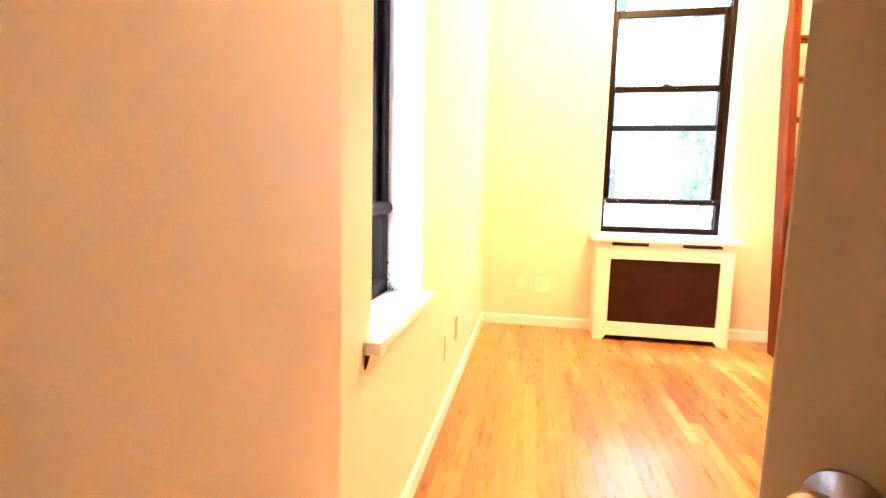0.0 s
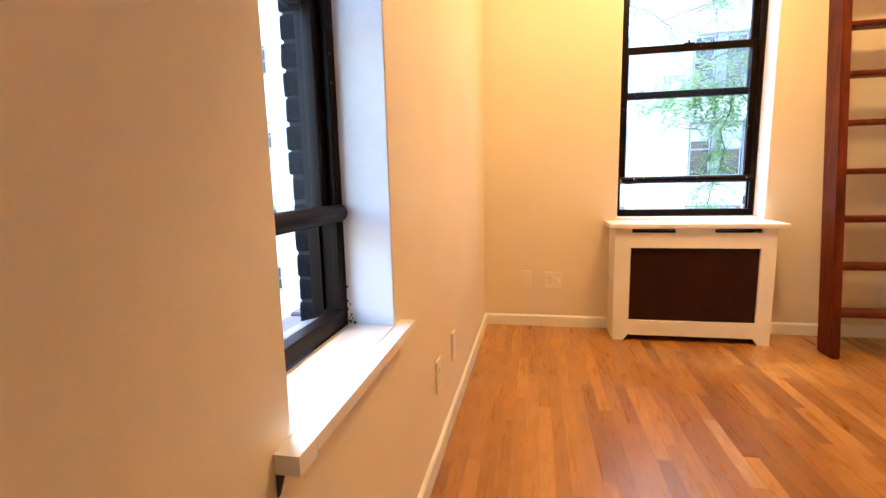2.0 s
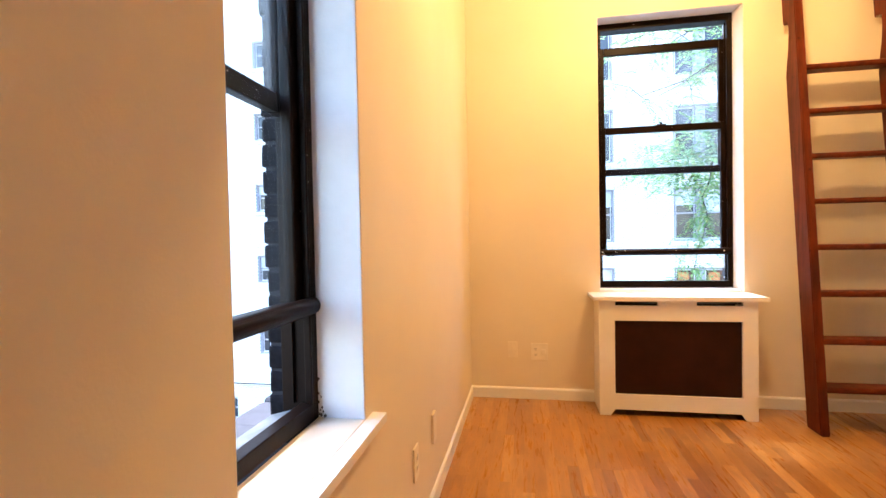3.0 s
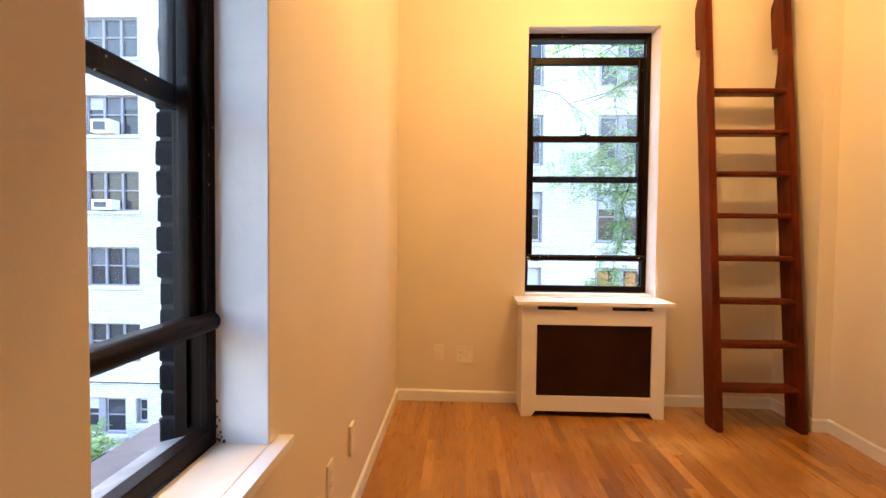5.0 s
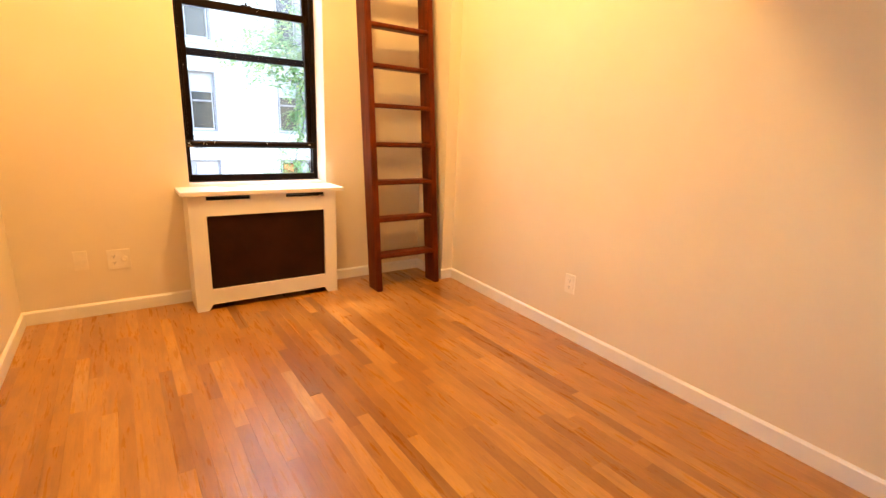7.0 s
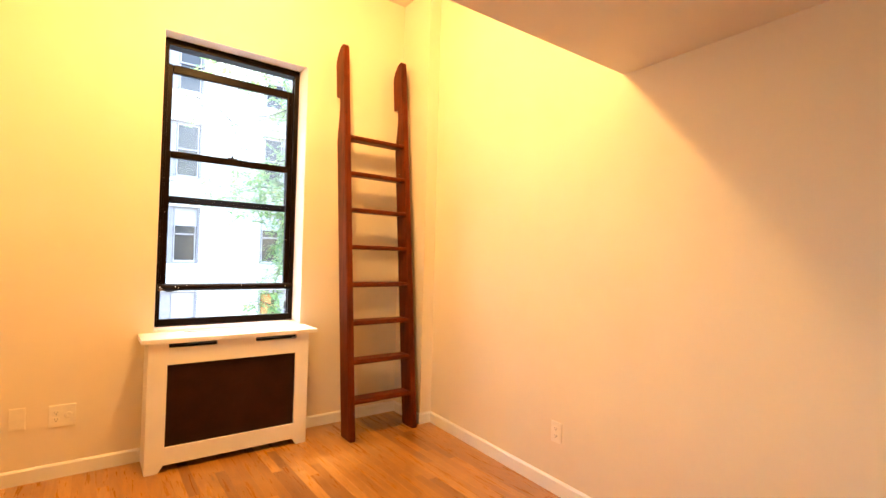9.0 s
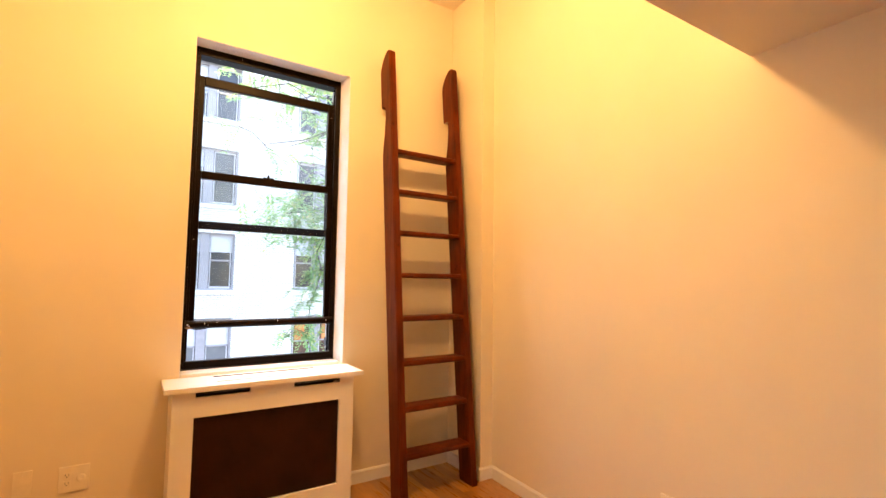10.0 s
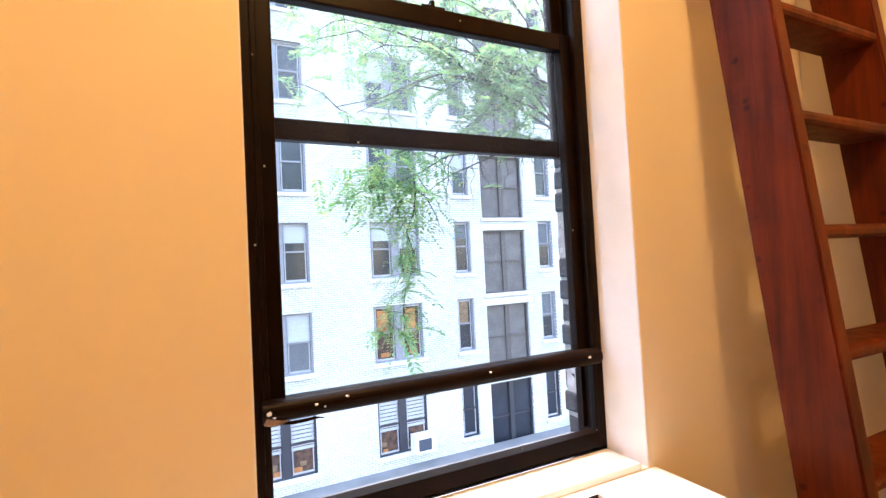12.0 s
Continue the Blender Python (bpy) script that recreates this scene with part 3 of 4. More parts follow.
def build_cover():
    """The white radiator cover: front frame with perforated sheet, sides, and a top with a lift-out lid."""
    c = thing("radiator_cover", (1.482, 3.85, 0.0), "white wooden radiator cover with dark brown perforated front, under window", "radiator cover")
    x0, x1, yf, zt = 0.964, 2.003, 3.716, 0.829
    bm = bmesh.new()
    holed(bm, x0, x1, 0.045, zt, yf, yf + 0.02, [(1.072, 1.908, 0.154, 0.684), (1.077, 1.364, 0.792, 0.820), (1.616, 1.909, 0.792, 0.820)], in_y)
    part("front_panel", bm, WHITE, c)
    for a, b, cc, dd in ((x0, x0 + 0.105, x0, x0 + 0.075), (x1 - 0.105, x1, x1 - 0.075, x1)):
        bm = bmesh.new()
        prism(bm, [(a, 0.045), (b, 0.045), (dd, 0.0), (cc, 0.0)], yf, yf + 0.02, in_y)
        part("foot", bm, WHITE, c)
    part("side_panel", boxes((x0, x0 + 0.018, yf + 0.02, 3.998, 0.0, zt), bevel=0.001), WHITE, c)
    part("side_panel", boxes((x1 - 0.018, x1, yf + 0.02, 3.998, 0.0, zt), bevel=0.001), WHITE, c)
    part("grille", boxes((x0 + 0.05, x1 - 0.05, yf + 0.021, yf + 0.024, 0.10, 0.72)), GRILLE, c, "dark brown perforated metal sheet")
    sx0, sx1, sy0, sy1, z0, z1 = 0.923, 2.060, 3.682, 3.998, 0.830, 0.856
    lx0, lx1, ly0, ly1 = 1.192, 1.815, 3.788, 3.966
    bm = bmesh.new()
    holed(bm, sx0, sx1, sy0, sy1, z0, z1, [(lx0, lx1, ly0, ly1)], in_z)
    part("top", bm, WHITE, c)
    bm = bmesh.new()
    holed(bm, lx0 + 0.0004, lx1 - 0.0004, ly0 + 0.018, ly1 - 0.026, z0, z1 - 0.001, [(1.202, 1.218, 3.866, 3.879), (1.788, 1.804, 3.869, 3.882)], in_z)
    part("lid", bm, WHITE, c, "lift-out white lid with finger holes")
    # added dark strips and plugs: shade of slots and holes put into colour
    part("slot_shade_lining", boxes((lx0 + 0.002, lx1 - 0.002, ly1 - 0.0012, ly1 - 0.0002, z0 + 0.001, z1 - 0.0004)), SLOT, c, "dark lining that paints the slot's shade")
    part("slot_shade_lining", boxes((lx0 + 0.002, lx1 - 0.24, ly0 + 0.0166, ly0 + 0.0178, z0 + 0.001, z1 - 0.0012)), SLOT, c, "dark lining that paints the slot's shade")
    part("hole_shade_plug", boxes((1.2022, 1.2178, 3.8662, 3.8788, z0 + 0.004, z1 - 0.003)), SLOT, c, "dark plug painting the shade in a finger hole")
    part("hole_shade_plug", boxes((1.7882, 1.8038, 3.8692, 3.8818, z0 + 0.004, z1 - 0.003)), SLOT, c, "dark plug painting the shade in a finger hole")
    # dark sheets added for the shade under the lid and behind the front
    part("backing", boxes((1.0, 1.96, 3.745, 3.98, 0.80, 0.802), (1.0, 1.96, 3.97, 3.975, 0.02, 0.79)), SLOT, c, "dark sheets painting the shade within the cover")


build_cover()


def build_ladder():
    """A loft ladder leaning on the wall, hooked heads at the back of the rails."""
    lad = thing("loft_ladder", (2.565, 3.6, 0.0), "reddish-brown stained wooden loft ladder leaning on the wall", "ladder")
    lean = 0.1024
    tilt = math.atan(lean)
    yf = 3.51

    def put(u, v, w):
        """u back from the front face, v up along the rail, w across."""
        return (w, yf + u * math.cos(tilt) + v * math.sin(tilt), v * math.cos(tilt) - u * math.sin(tilt) + 0.0)

    D = 0.155
    # the foot is cut level; the back is notched under the hook and its head rounded off
    prof = [(0.0, 0.0), (0.0, 3.185), (0.012, 3.20), (0.035, 3.205), (0.072, 3.19), (0.116, 3.15), (0.146, 3.105), (D, 3.07), (D, 2.785), (0.096, 2.775), (0.092, 2.70), (0.112, 2.58), (0.142, 2.47), (D, 2.40), (D, 0.0158), (0.06, 0.0055)]
    for a, b in ((2.268, 2.321), (2.832, 2.885)):
        bm = bmesh.new()
        prism(bm, prof, a, b, put)
        bmesh.ops.recalc_face_normals(bm, faces=bm.faces)
        bmesh.ops.bevel(bm, geom=[e for e in bm.edges if abs(e.verts[0].co.x - e.verts[1].co.x) < 1e-6], offset=0.006, segments=2, affect="EDGES")
        part("rail", bm, MAHOG, lad)
    for k in range(8):
        z = 0.297 + k * 0.3025
        y = yf + z * lean + 0.008
        d = 0.128
        bm = bmesh.new()
        prism(bm, [(y - 0.004, z - 0.012), (y - 0.001, z - 0.003), (y + 0.006, z + 0.001), (y + 0.016, z + 0.003), (y + d, z + 0.003), (y + d, z - 0.028), (y + 0.012, z - 0.034), (y + 0.003, z - 0.031), (y - 0.003, z - 0.024)], 2.321, 2.832, lambda u, v, w: (w, u, v))
        part("rung", bm, MAHOG, lad)
    bm = boxes((2.819, 2.831, 3.872, 3.892, 2.735, 2.741), (2.804, 2.819, 3.880, 3.885, 2.735, 2.739))
    part("hook_pin", bm, STEEL, lad, "small metal pin")


build_ladder()


def plate(name, put, w, h, label, kinds, cat="outlet"):
    """A wall plate; put(u, d, v): across, out from the wall, up from its middle."""
    def bx(rows, bevel=0.0):
        bm = bmesh.new()
        for u0, u1, d0, d1, v0, v1 in rows:
            a, b = Vector(put(u0, d0, v0)), Vector(put(u1, d1, v1))
            lo, hi = [min(p, q) for p, q in zip(a, b)], [max(p, q) for p, q in zip(a, b)]
            box_into(bm, lo[0], hi[0], lo[1], hi[1], lo[2], hi[2], bevel)
        return bm

    e = thing(name, put(0, 0, 0), label, cat)
    part("cover_plate", bx([(-w / 2, w / 2, 0.0005, 0.009, -h / 2, h / 2)], 0.0015), PAINTED if kinds[0][0] == "screws" else PLATE, e)
    for k, u in kinds:
        if k == "duplex":
            for v in (-0.021, 0.021):
                face = part("socket", bx([(u - 0.017, u + 0.017, 0.0092, 0.0115, v - 0.014, v + 0.014)], 0.001), PLATE, e)
                part("slots", bx([(u - 0.008, u - 0.006, 0.0116, 0.0120, v - 0.002, v + 0.008), (u + 0.006, u + 0.008, 0.0116, 0.0120, v - 0.002, v + 0.008), (u - 0.0025, u + 0.0025, 0.0116, 0.0120, v - 0.010, v - 0.005)]), SLOT, face)
        elif k == "round":
            bm = bmesh.new()
            a, b = Vector(put(u, 0.0092, 0)), Vector(put(u, 0.016, 0))
            q = (b - a).to_track_quat("Z", "Y").to_matrix().to_4x4()
            lathe(bm, [(0.021, 0), (0.021, 0.003), (0.016, 0.006), (0.006, 0.006), (0.005, 0.002)], Matrix.Translation(a) @ q, 20)
            part("socket", bm, PLATE, e, smooth=False)
        elif k == "screws":
            part("screw", bx([(u - 0.003, u + 0.003, 0.0092, 0.0105, 0.042, 0.048)], 0.001), PLATE, e)
            part("screw", bx([(u - 0.003, u + 0.003, 0.0092, 0.0105, -0.048, -0.042)], 0.001), PLATE, e)
    return e


plate("blank_plate", lambda u, d, v: (0.337 + u, YF - d, 0.392 + v), 0.075, 0.128, "cream blank wall plate above the baseboard", [("screws", 0)], "wall plate")
plate("wall_outlet", lambda u, d, v: (0.547 + u, YF - d, 0.380 + v), 0.132, 0.132, "cream two-gang wall outlet with a round socket", [("duplex", -0.03), ("round", 0.03)])
plate("wall_outlet", lambda u, d, v: (east(2.12) - d, 2.12 - u, 0.372 + v), 0.078, 0.125, "cream duplex wall outlet above the baseboard", [("duplex", 0)])
plate("wall_outlet", lambda u, d, v: (d, 2.060 + u, 0.380 + v), 0.078, 0.135, "cream duplex wall outlet on the window wall", [("duplex", 0)])
plate("blank_plate", lambda u, d, v: (d * 1.6, 2.415 + u, 0.384 + v), 0.075, 0.14, "cream blank plate standing slightly off the wall", [("screws", 0)], "wall plate")


# ---- outside ----
YW = 19.5


def bldg_window(parent, x0, x1, z0, z1, kind, rnd, inside=""):
    """One window of the far building: recess, frame, meeting rails, panes and sill."""
    e = new("window")
    e.parent = parent
    e.matrix_basis = pose((x0 + x1) / 2, YW, z0)
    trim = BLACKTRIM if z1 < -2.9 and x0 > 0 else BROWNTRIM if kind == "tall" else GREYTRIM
    w, h, cx = x1 - x0, z1 - z0, (x0 + x1) / 2
    n = {"single": 1, "pair": 2, "tall": 2, "triple": 3}[kind]
    f = 0.07

    def sub(nm, bm, mat, label=""):
        bm.transform(Matrix.Translation((-cx, -YW, -z0)))
        o = finish(nm, bm, mat)
        o.parent = e
        if label:
            tagged(o, label)

    rows = [(x0, x1, YW + 0.10, YW + 0.18, z0, z0 + f), (x0, x1, YW + 0.10, YW + 0.18, z1 - f, z1), (x0, x0 + f, YW + 0.10, YW + 0.18, z0 + f, z1 - f), (x1 - f, x1, YW + 0.10, YW + 0.18, z0 + f, z1 - f)]
    for k in range(1, n):
        c = x0 + w * k / n
        m = {"pair": 0.30, "tall": 0.20, "triple": 0.10}[kind]
        rows.append((c - m / 2, c + m / 2, YW + 0.09, YW + 0.18, z0 + f, z1 - f))
    zm = z0 + h * (0.52 if kind != "tall" else 0.5)
    rows.append((x0 + f, x1 - f, YW + 0.12, YW + 0.17, zm - 0.03, zm + 0.03))
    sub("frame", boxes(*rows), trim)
    for k in range(n):
        a, b = x0 + w * k / n + 0.04, x0 + w * (k + 1) / n - 0.04
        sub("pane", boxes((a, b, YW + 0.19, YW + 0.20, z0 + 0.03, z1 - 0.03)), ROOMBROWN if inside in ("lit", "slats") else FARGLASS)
        if kind in ("pair", "single"):
            e0, e1, g = a + (0.06 if kind == "single" or k == 0 else 0.14), b - (0.06 if kind == "single" or k == n - 1 else 0.14), 0.035
            sub("sash", boxes((e0, e0 + g, YW + 0.155, YW + 0.176, z0 + f, z1 - f), (e1 - g, e1, YW + 0.155, YW + 0.176, z0 + f, z1 - f), (e0 + g, e1 - g, YW + 0.155, YW + 0.176, z0 + f, z0 + f + 0.06), (e0 + g, e1 - g, YW + 0.155, YW + 0.176, z1 - f - 0.05, z1 - f)), SASHTRIM, "pale grey sash")
        r = rnd.random()
        if inside == "lit":
            # the room's lamp glow is painted as orange patches on the pane
            c = a + (b - a) * (0.15 if k == 0 else 0.30)
            sub("shade", boxes((c, c + (b - a) * 0.45, YW + 0.181, YW + 0.187, z0 + 0.50 * h, z1 - f - 0.12)), LITROOM, "orange patch painted for a lit room's glow")
            sub("ledge", boxes((c + 0.1, c + 0.42, YW + 0.17, YW + 0.187, z0 + 0.18, z0 + 0.34), bevel=0.02), LITROOM, "things on the window ledge, lamp glow painted orange")
        elif inside == "slats":
            zz = z1 - f - 0.1
            while zz > z0 + h * 0.42:
                sub("slat", boxes((a + 0.03, b - 0.03, YW + 0.176, YW + 0.186, zz - 0.10, zz)), BLIND)
                zz -= 0.135
            # small blocks with the room's warm light put into their colour
            for q in range(2):
                c, d = a + 0.08 + rnd.random() * (b - a - 0.4), rnd.uniform(0.08, 0.2)
                sub("lit_thing", boxes((c, c + d * 1.4, YW + 0.172, YW + 0.187, z0 + 0.10 + 0.22 * q, z0 + 0.10 + 0.22 * q + d), bevel=0.02), WARMCURTAIN if q else LITROOM, "things in the room, warm lamp glow put into their colour")
        elif inside == "blue":
            sub("shade", boxes((a + 0.03, b - 0.03, YW + 0.181, YW + 0.187, zm, z1 - f)), BLIND, "pale window shade")
            sub("shade", boxes((a + 0.03, b - 0.03, YW + 0.181, YW + 0.187, z0 + f, zm - 0.04)), CURTAIN, "grey-blue window shade")
        elif inside == "warm":
            sub("shade", boxes((a + 0.10, b - 0.16, YW + 0.181, YW + 0.187, zm, z1 - f)), WARMCURTAIN, "warm curtain in a lit room")
        elif kind == "tall" and inside != "dark":
            sub("shade", boxes((a + 0.06, b - 0.06, YW + 0.181, YW + 0.187, z0 + f, z1 - f)), DRAPE, "grey-brown drape")
        elif r < 0.4 and inside != "dark":
            dz = h * rnd.choice((0.3, 0.45, 0.5))
            sub("shade", boxes((a + 0.03, b - 0.03, YW + 0.181, YW + 0.187, z1 - f - dz, z1 - f)), CURTAIN if rnd.random() < 0.6 else BLIND, "pale window shade")
    sub("sill", boxes((x0 - 0.1, x1 + 0.1, YW - 0.09, YW + 0.10, z0 - 0.13, z0 - 0.002), bevel=0.01), LIMESTONE, "pale stone sill")
    if kind == "tall":
        sub("lintel", boxes((x0 - 0.12, x1 + 0.12, YW - 0.02, YW + 0.08, z1 + 0.02, z1 + 0.26), bevel=0.01), LIMESTONE, "pale stone lintel")
    return e


def build_facade():
    rnd = random.Random(11)
    spots = []
    for top in (12.56, 9.37, 6.21, 3.10, 0.01, -3.37):
        for x0, x1, kind in ((1.84, 3.83, "pair"), (6.00, 7.95, "pair"), (9.44, 10.19, "single"), (13.54, 14.29, "single"), (16.9, 18.9, "pair")):
            spots.append((x0, x1, top - 2.08, top, kind))
        spots.append((10.77, 12.83, top - 0.38 - 2.60, top - 0.38 + (0.22 if top < -3 else 0.0), "tall"))
    lefts = []
    for top in (13.4, 10.2, 7.0, 3.82, 0.64, -2.6):
        lefts.append((-15.28, -13.02, top - 1.66, top, "triple"))
        lefts.append((-11.56, -11.0, top - 1.18, top + 0.05, "single"))
        lefts.append((-19.2, -17.0, top - 1.66, top, "triple"))
    lefts.append((-15.9, -13.68, -7.4, -5.8, "pair"))
    lefts.append((-13.26, -12.72, -6.9, -5.8, "single"))
    for name, xa, xb, zb, lot, label in (("apartment_building", -4.0, 26.0, -8.2, spots, "pale brick apartment building with paired dark windows"),
                                         ("apartment_building", -30.0, -4.05, -8.2, lefts, "pale brick apartment building with triple grey windows")):
        e = thing(name, ((xa + xb) / 2, YW + 4, zb), label, "building")
        bm = bmesh.new()
        holed(bm, xa, xb, zb, 16.2, YW, YW + 0.35, [s[:4] for s in lot], in_y)
        part("wall", bm, FACADE, e)
        # one solid block; the darkness of unlit rooms is put into its colour
        part("rooms", boxes((xa + 0.1, xb - 0.1, YW + 0.36, YW + 8.0, zb, 16.0)), SLOT, e, "dark block, the unlit inside put into its colour")
        part("roof", boxes((xa - 0.2, xb + (0.2 if xb > 0 else 0.0), YW - 0.25, YW + 8.2, 16.21, 16.6), bevel=0.02), LIMESTONE, e, "pale stone cornice")
        for s in lot:
            w = bldg_window(e, *s[:5], rnd, "lit" if s[0] == 6.00 and s[3] == 0.01 else "blue" if s[0] == 1.84 and s[3] == 0.01 else "warm" if s[0] == 9.44 and s[3] == 0.01 else "slats" if s[4] == "pair" and s[3] == -3.37 else "dark" if s[0] > 9 and s[3] < -3 else "")
            w.matrix_parent_inverse = e.matrix_world.inverted()
        if xa < -20:
            part("band", boxes((xa, xb, YW - 0.10, YW - 0.002, -5.16, -5.06), bevel=0.01), LIMESTONE, e, "projecting stone band")
            part("pipe", boxes((xa, xb, YW - 0.16, YW - 0.11, -5.12, -5.08), bevel=0.01), SLOT, e, "dark cable along the band")


build_facade()


def build_ac(x0, z0, w=0.85, h=0.62):
    e = thing("air_conditioner", (x0 + w / 2, YW, z0), "white window air conditioner with grey grille", "air conditioner", "air conditioners in the facade windows")
    part("case", boxes((x0, x0 + w, YW - 0.42, YW + 0.12, z0, z0 + h), bevel=0.02), METALWHITE, e)
    part("grille", boxes((x0 + 0.12, x0 + w - 0.22, YW - 0.435, YW - 0.421, z0 + 0.10, z0 + h - 0.1), bevel=0.004), BLUEGRILLE, e, "dark blue-grey louvred grille")


build_ac(7.24, -5.45)
build_ac(-14.75, 5.36, 0.85, 0.55)
build_ac(-14.75, 2.20, 0.85, 0.42)


def build_ground():
    structure("ground", boxes((-400, 400, -300, 400, -8.6, -8.2)), EARTH, "bare earth yard between the buildings", "ground")
    structure("pavement", boxes((-3.5, 26, 8.0, YW - 0.002, -8.2, -5.9), bevel=0.02), PAVING, "pale concrete courtyard paving", "pavement")
    e = thing("garden_table", (-14.6, 18.3, -8.2), "white rectangular garden table in the yard", "table")
    part("tabletop", boxes((-15.5, -13.9, 17.9, 18.7, -6.98, -6.93), bevel=0.01), METALWHITE, e)
    for x in (-15.4, -14.0):
        for y in (18.0, 18.6):
            part("leg", boxes((x - 0.03, x + 0.03, y - 0.03, y + 0.03, -8.2, -6.981)), METALWHITE, e)


build_ground()


def frond(verts, faces, base, way, droop, length, rnd, leaflets=9, size=0.075):
    """A feathery compound leaf: pairs of small pointed leaflets along a drooping stalk."""
    way = way.normalized()
    side = way.cross(Vector((0, 0, 1)))
    side = side.normalized() if side.length > 0.05 else Vector((1, 0, 0))
    for k in range(leaflets):
        f = (k + 1) / leaflets
        p = base + way * length * f + Vector((0, 0, -droop * length * f * f))
        for s in (-1, 1):
            tip = p + (side * s + way * 0.45 + Vector((0, 0, rnd.uniform(-0.35, 0.1)))) * size * rnd.uniform(0.75, 1.15)
            mid, wide = (p + tip) / 2, way * size * 0.27
            n = len(verts)
            verts += [p, mid + wide, tip, mid - wide]
            faces.append((n, n + 1, n + 2, n + 3))


def limb(bm, pts, r0, r1, n=6):
    """A tapered round limb along points."""
    rings = []
    for i, p in enumerate(pts):
        d = (pts[min(i + 1, len(pts) - 1)] - pts[max(i - 1, 0)]).normalized()
        a = d.orthogonal().normalized()
        b = d.cross(a)
        r = r0 + (r1 - r0) * i / (len(pts) - 1)
        rings.append([bm.verts.new(p + (a * math.cos(2 * math.pi * k / n) + b * math.sin(2 * math.pi * k / n)) * r) for k in range(n)])
    for a, b in zip(rings, rings[1:]):
        for k in range(n):
            bm.faces.new((a[k], a[(k + 1) % n], b[(k + 1) % n], b[k]))


def curve_pts(a, b, sag, rnd, n=7, wob=0.12):
    out = []
    for i in range(n):
        f = i / (n - 1)
        p = a.lerp(b, f)
        p.z += sag * 4 * f * (1 - f)
        if 0 < i < n - 1:
            p += Vector((rnd.uniform(-wob, wob), rnd.uniform(-wob, wob), rnd.uniform(-wob, wob)))
        out.append(p)
    return out


def build_tree():
    rnd = random.Random(21)
    e = thing("locust_tree", (9.6, 12.0, -5.9), "tall locust tree with feathery light green leaves", "tree")
    bm = bmesh.new()
    trunk = curve_pts(Vector((9.6, 12.0, -5.92)), Vector((9.2, 12.1, 5.5)), 0.0, rnd, 9, 0.08)
    limb(bm, trunk, 0.22, 0.12, 10)
    part("trunk", bm, BARK, e, smooth=True)
    bm = bmesh.new()
    verts, faces = [], []
    ends = [(2.6, 11.5, 5.6), (3.0, 11.4, 4.4), (2.2, 11.8, 6.6), (3.2, 11.3, 6.0), (4.0, 11.5, 3.0), (3.8, 11.6, 3.5), (4.6, 11.3, 2.8), (5.2, 11.5, 5.2), (6.0, 11.4, 6.8), (6.9, 11.6, 6.0), (5.3, 11.2, 5.8), (4.4, 11.6, 6.6), (6.6, 12.4, 7.6), (3.6, 12.2, 4.6), (7.6, 11.2, 6.4), (5.2, 12.6, 8.6), (7.9, 12.6, 9.2), (4.9, 11.4, 3.6), (6.2, 13.2, 9.8), (3.4, 12.8, 7.4), (8.4, 11.0, 7.0)]
    for i, q in enumerate(ends):
        start = trunk[rnd.choice((7, 8))]
        main = curve_pts(start, Vector(q), 0.5, rnd, 9, 0.14)
        limb(bm, main, 0.036, 0.009)
        for j in range(7 if q[0] < 3.3 else 11 if q[0] < 5.5 else 6):
            a = main[rnd.randrange(3, 9)]
            b = a + Vector((rnd.uniform(-1.1, 0.7), rnd.uniform(-0.8, 0.8), rnd.uniform(-0.9, 0.6)))
            tw = curve_pts(a, b, 0.08, rnd, 5, 0.05)
            limb(bm, tw, 0.012, 0.004, 4)
            for p in tw[1:]:
                if p.x > 4.9 and p.z < 4.1:
                    continue
                for _ in range(rnd.choice((1, 1, 2, 2))):
                    w = Vector((rnd.uniform(-1, 1), rnd.uniform(-1, 1), rnd.uniform(-0.5, 0.3)))
                    frond(verts, faces, p, w, rnd.uniform(0.2, 0.6), rnd.uniform(0.32, 0.58), rnd, 9, 0.105)
        # bare looping twigs on the trunk's side
        for j in range(7):
            a = main[rnd.randrange(1, 7)]
            b = a + Vector((rnd.uniform(-0.9, 0.5), rnd.uniform(-0.5, 0.5), rnd.uniform(-1.5, 0.2)))
            limb(bm, curve_pts(a, b, rnd.uniform(-0.25, 0.3), rnd, 9, 0.06), 0.010, 0.003, 4)
    # a thick clump at the end of a low branch
    for _ in range(115):
        p = Vector((rnd.gauss(3.95, 0.52), rnd.gauss(11.5, 0.4), rnd.gauss(3.0, 0.36)))
        frond(verts, faces, p, Vector((rnd.uniform(-1, 0.6), rnd.uniform(-1, 1), rnd.uniform(-0.6, 0.2))), 0.5, rnd.uniform(0.35, 0.6), rnd, 9, 0.12)
    # a hanging spray below the main crown
    main = curve_pts(Vector((4.5, 11.5, 3.2)), Vector((4.05, 11.4, 0.25)), 0.0, rnd, 9, 0.10)
    limb(bm, main, 0.02, 0.005)
    for p in main[2:]:
        for _ in range(2):
            frond(verts, faces, p, Vector((rnd.uniform(-1, 1), rnd.uniform(-1, 1), rnd.uniform(-0.7, 0.1))), 0.5, rnd.uniform(0.35, 0.7), rnd, 11, 0.12)
    for p in main[2:]:
        for _ in range(3):
            tw = curve_pts(p, p + Vector((rnd.uniform(-0.6, 0.5), rnd.uniform(-0.4, 0.4), rnd.uniform(-0.45, 0.1))), 0.05, rnd, 4, 0.03)
            limb(bm, tw, 0.007, 0.003, 4)
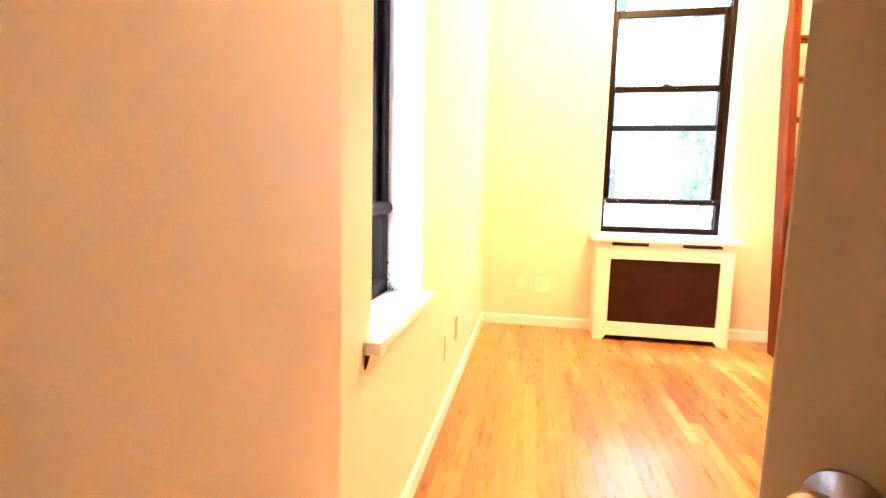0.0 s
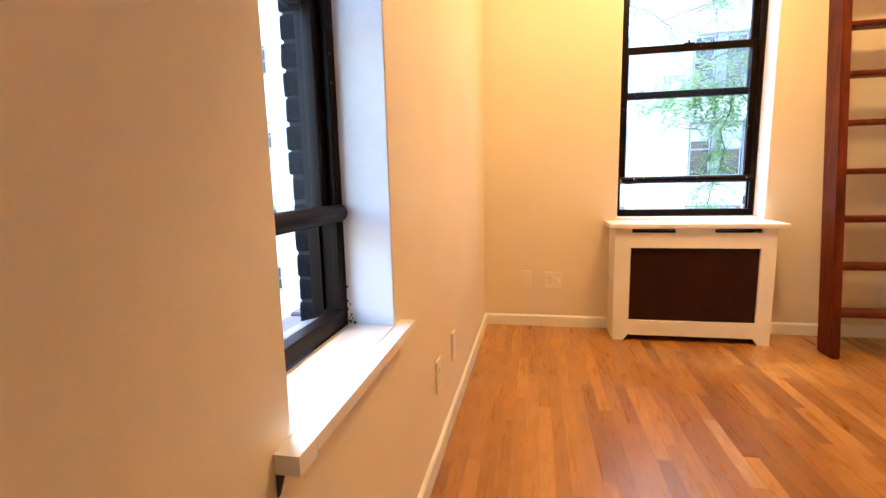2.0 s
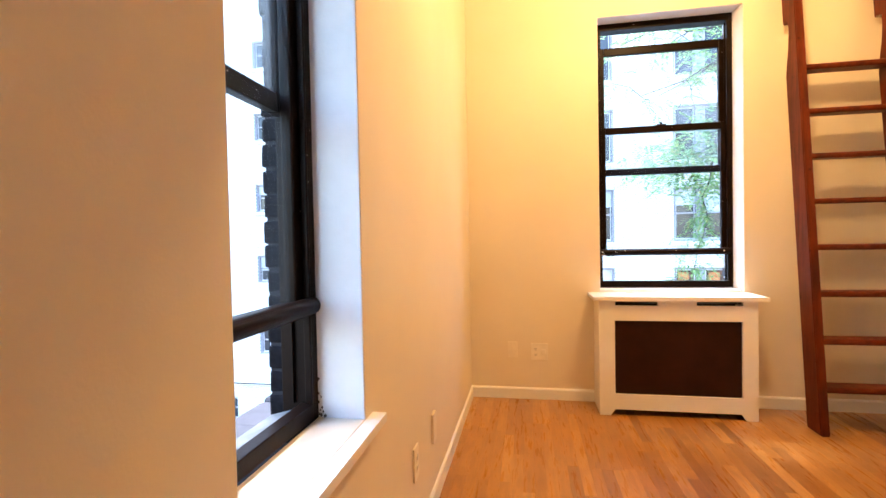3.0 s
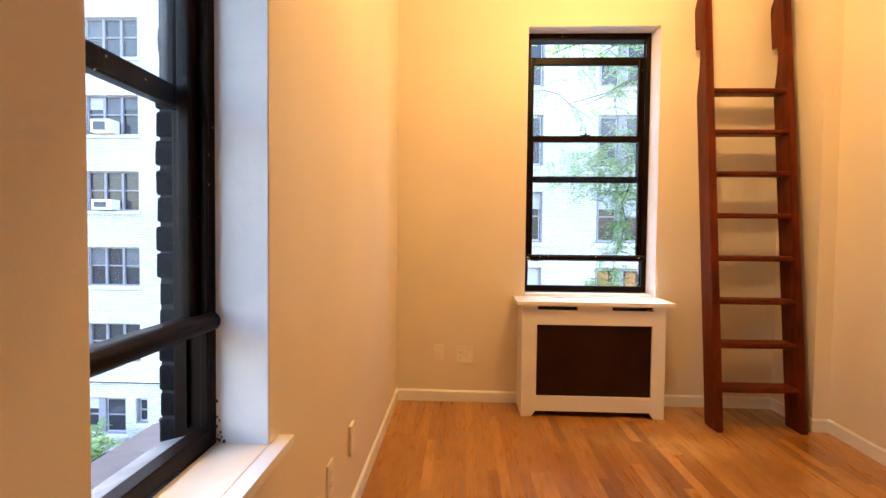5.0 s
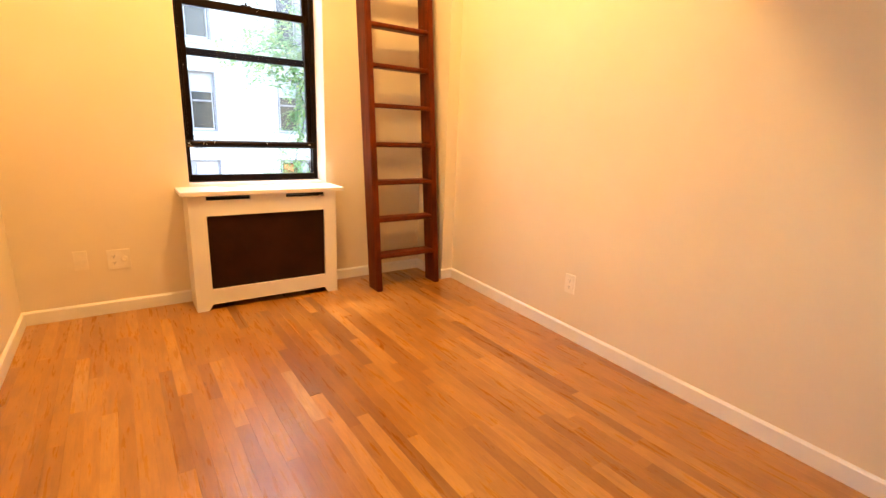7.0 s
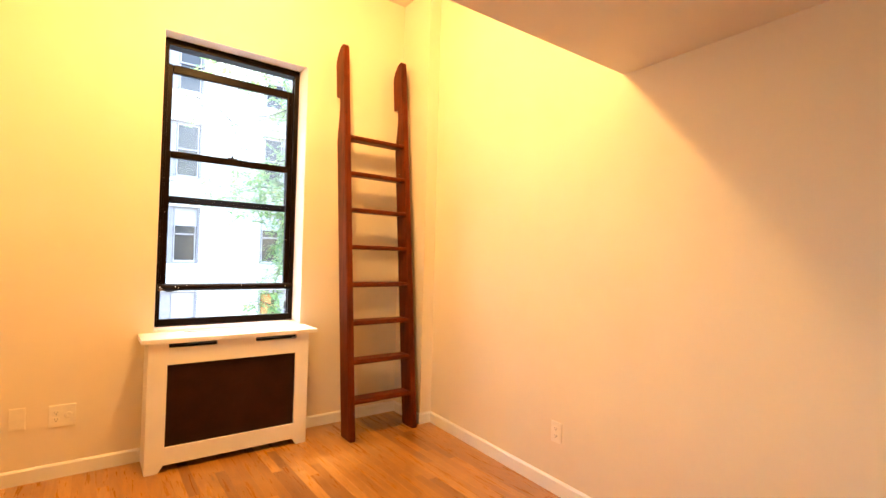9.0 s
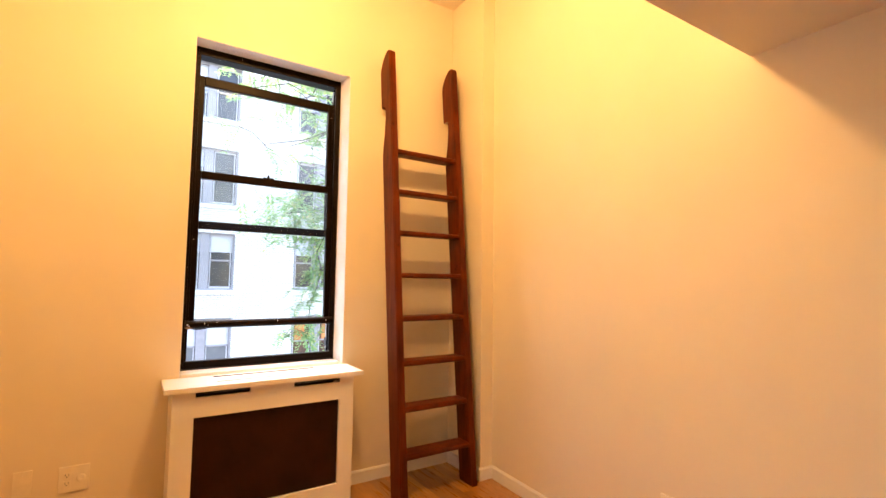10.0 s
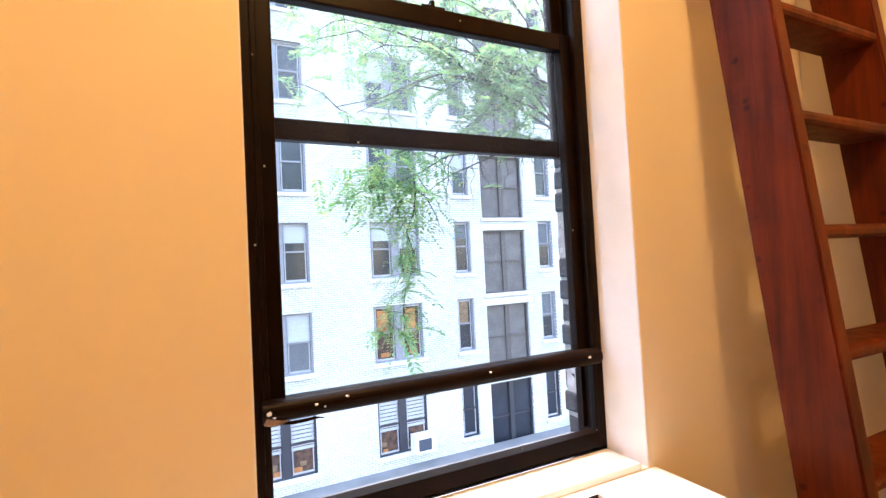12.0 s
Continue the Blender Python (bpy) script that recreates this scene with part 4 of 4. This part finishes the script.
            for t2 in tw[1:]:
                for _ in range(2):
                    frond(verts, faces, t2, Vector((rnd.uniform(-1, 1), rnd.uniform(-1, 1), rnd.uniform(-0.6, 0.2))), 0.5, rnd.uniform(0.22, 0.4), rnd, 9, 0.08)
    for way in ((-0.9, -0.2, 0.1), (0.9, -0.3, 0.2), (0.1, -0.5, -0.6), (0.6, 0.2, -0.3)):
        frond(verts, faces, main[-1], Vector(way), 0.35, 0.75, rnd, 11, 0.17)
    part("limbs", bm, BARK, e, "thin forking branches", True)
    me = bpy.data.meshes.new("crown")
    me.from_pydata(verts, [], faces)
    me.materials.append(LEAF)
    o = new("crown", me)
    o.parent = e
    o.matrix_parent_inverse = e.matrix_world.inverted()
    tagged(o, "feathery green leaves")


build_tree()


def build_bush(x, y, z, r, h, seed):
    rnd = random.Random(seed)
    e = thing("bush", (x, y, z), "leafy green shrub in the yard", "shrub", "shrubs in the yard")
    bm = bmesh.new()
    verts, faces = [], []
    for k in range(26):
        a = rnd.uniform(0, 2 * math.pi)
        tip = Vector((x + r * math.cos(a) * rnd.uniform(0.2, 1), y + r * math.sin(a) * rnd.uniform(0.2, 1), z + h * rnd.uniform(0.4, 1)))
        st = curve_pts(Vector((x, y, z - 0.02)), tip, 0.1, rnd, 6, 0.06)
        limb(bm, st, 0.012, 0.004, 4)
        for p in st[1:]:
            for _ in range(4):
                frond(verts, faces, p, Vector((rnd.uniform(-1, 1), rnd.uniform(-1, 1), rnd.uniform(-0.2, 0.8))), 0.3, rnd.uniform(0.15, 0.35), rnd, 4, 0.14)
    part("stems", bm, BARK, e)
    me = bpy.data.meshes.new("leaves")
    me.from_pydata(verts, [], faces)
    me.materials.append(LEAF)
    o = new("leaves", me)
    o.parent = e
    o.matrix_parent_inverse = e.matrix_world.inverted()


for n, (x, y, r, h) in enumerate(((-12.6, 16.2, 1.0, 2.0), (-11.6, 15.6, 1.0, 1.5), (-10.2, 13.6, 0.9, 1.5), (-13.6, 17.2, 1.0, 2.2), (-8.9, 12.0, 0.9, 1.4), (-12.0, 17.6, 0.8, 1.4))):
    build_bush(x, y, -8.2, r, h, 50 + n)


# ---- the oak strip floor, board by board ----
def build_floor():
    rnd = random.Random(7)
    fl = tagged(new("floor"), "glossy honey-brown oak strip floor of mixed tones", "floor", kind="structure")
    W, cache = 0.0608, {}

    def board(x, y0, y1, mat):
        ln = round(y1 - y0, 2)
        if (ln, mat.name) not in cache:
            bm = boxes((0.0001, W - 0.0001, 0.0001, ln - 0.0001, -0.019, 0.0))
            top = [e for e in bm.edges if all(v.co.z > -0.001 for v in e.verts)]
            bmesh.ops.bevel(bm, geom=top, offset=0.0003, segments=1, affect="EDGES")
            me = bpy.data.meshes.new("floor_board")
            bm.to_mesh(me), bm.free()
            me.materials.append(mat)
            cache[ln, mat.name] = me
        o = new("floor_board", cache[ln, mat.name])
        o.parent = fl
        o.location = (x, y0, rnd.uniform(-0.00012, 0.0))

    for r in range(51):
        x, y = r * W, YB - 1.5 + rnd.uniform(-0.8, 0.0)
        fixed = [(2.06, 2.58, OAK_PALE)] if r == 20 else [(2.28, 2.85, OAK_DARK)] if r == 21 else []
        while y < YF:
            if fixed and y < fixed[0][0] and fixed[0][0] - y < 1.3:
                board(x, y, fixed[0][0], OAK)
                board(x, *fixed[0])
                y = fixed.pop(0)[1]
                continue
            ln = round(rnd.choice((0.4, 0.6, 0.7, 0.9, 1.1, 1.3, 1.6)), 2)
            end = y + ln
            if YF - end < 0.25:
                end = YF
            board(x, y, end, OAK_DARK if rnd.random() < 0.05 else OAK)
            y = end


build_floor()
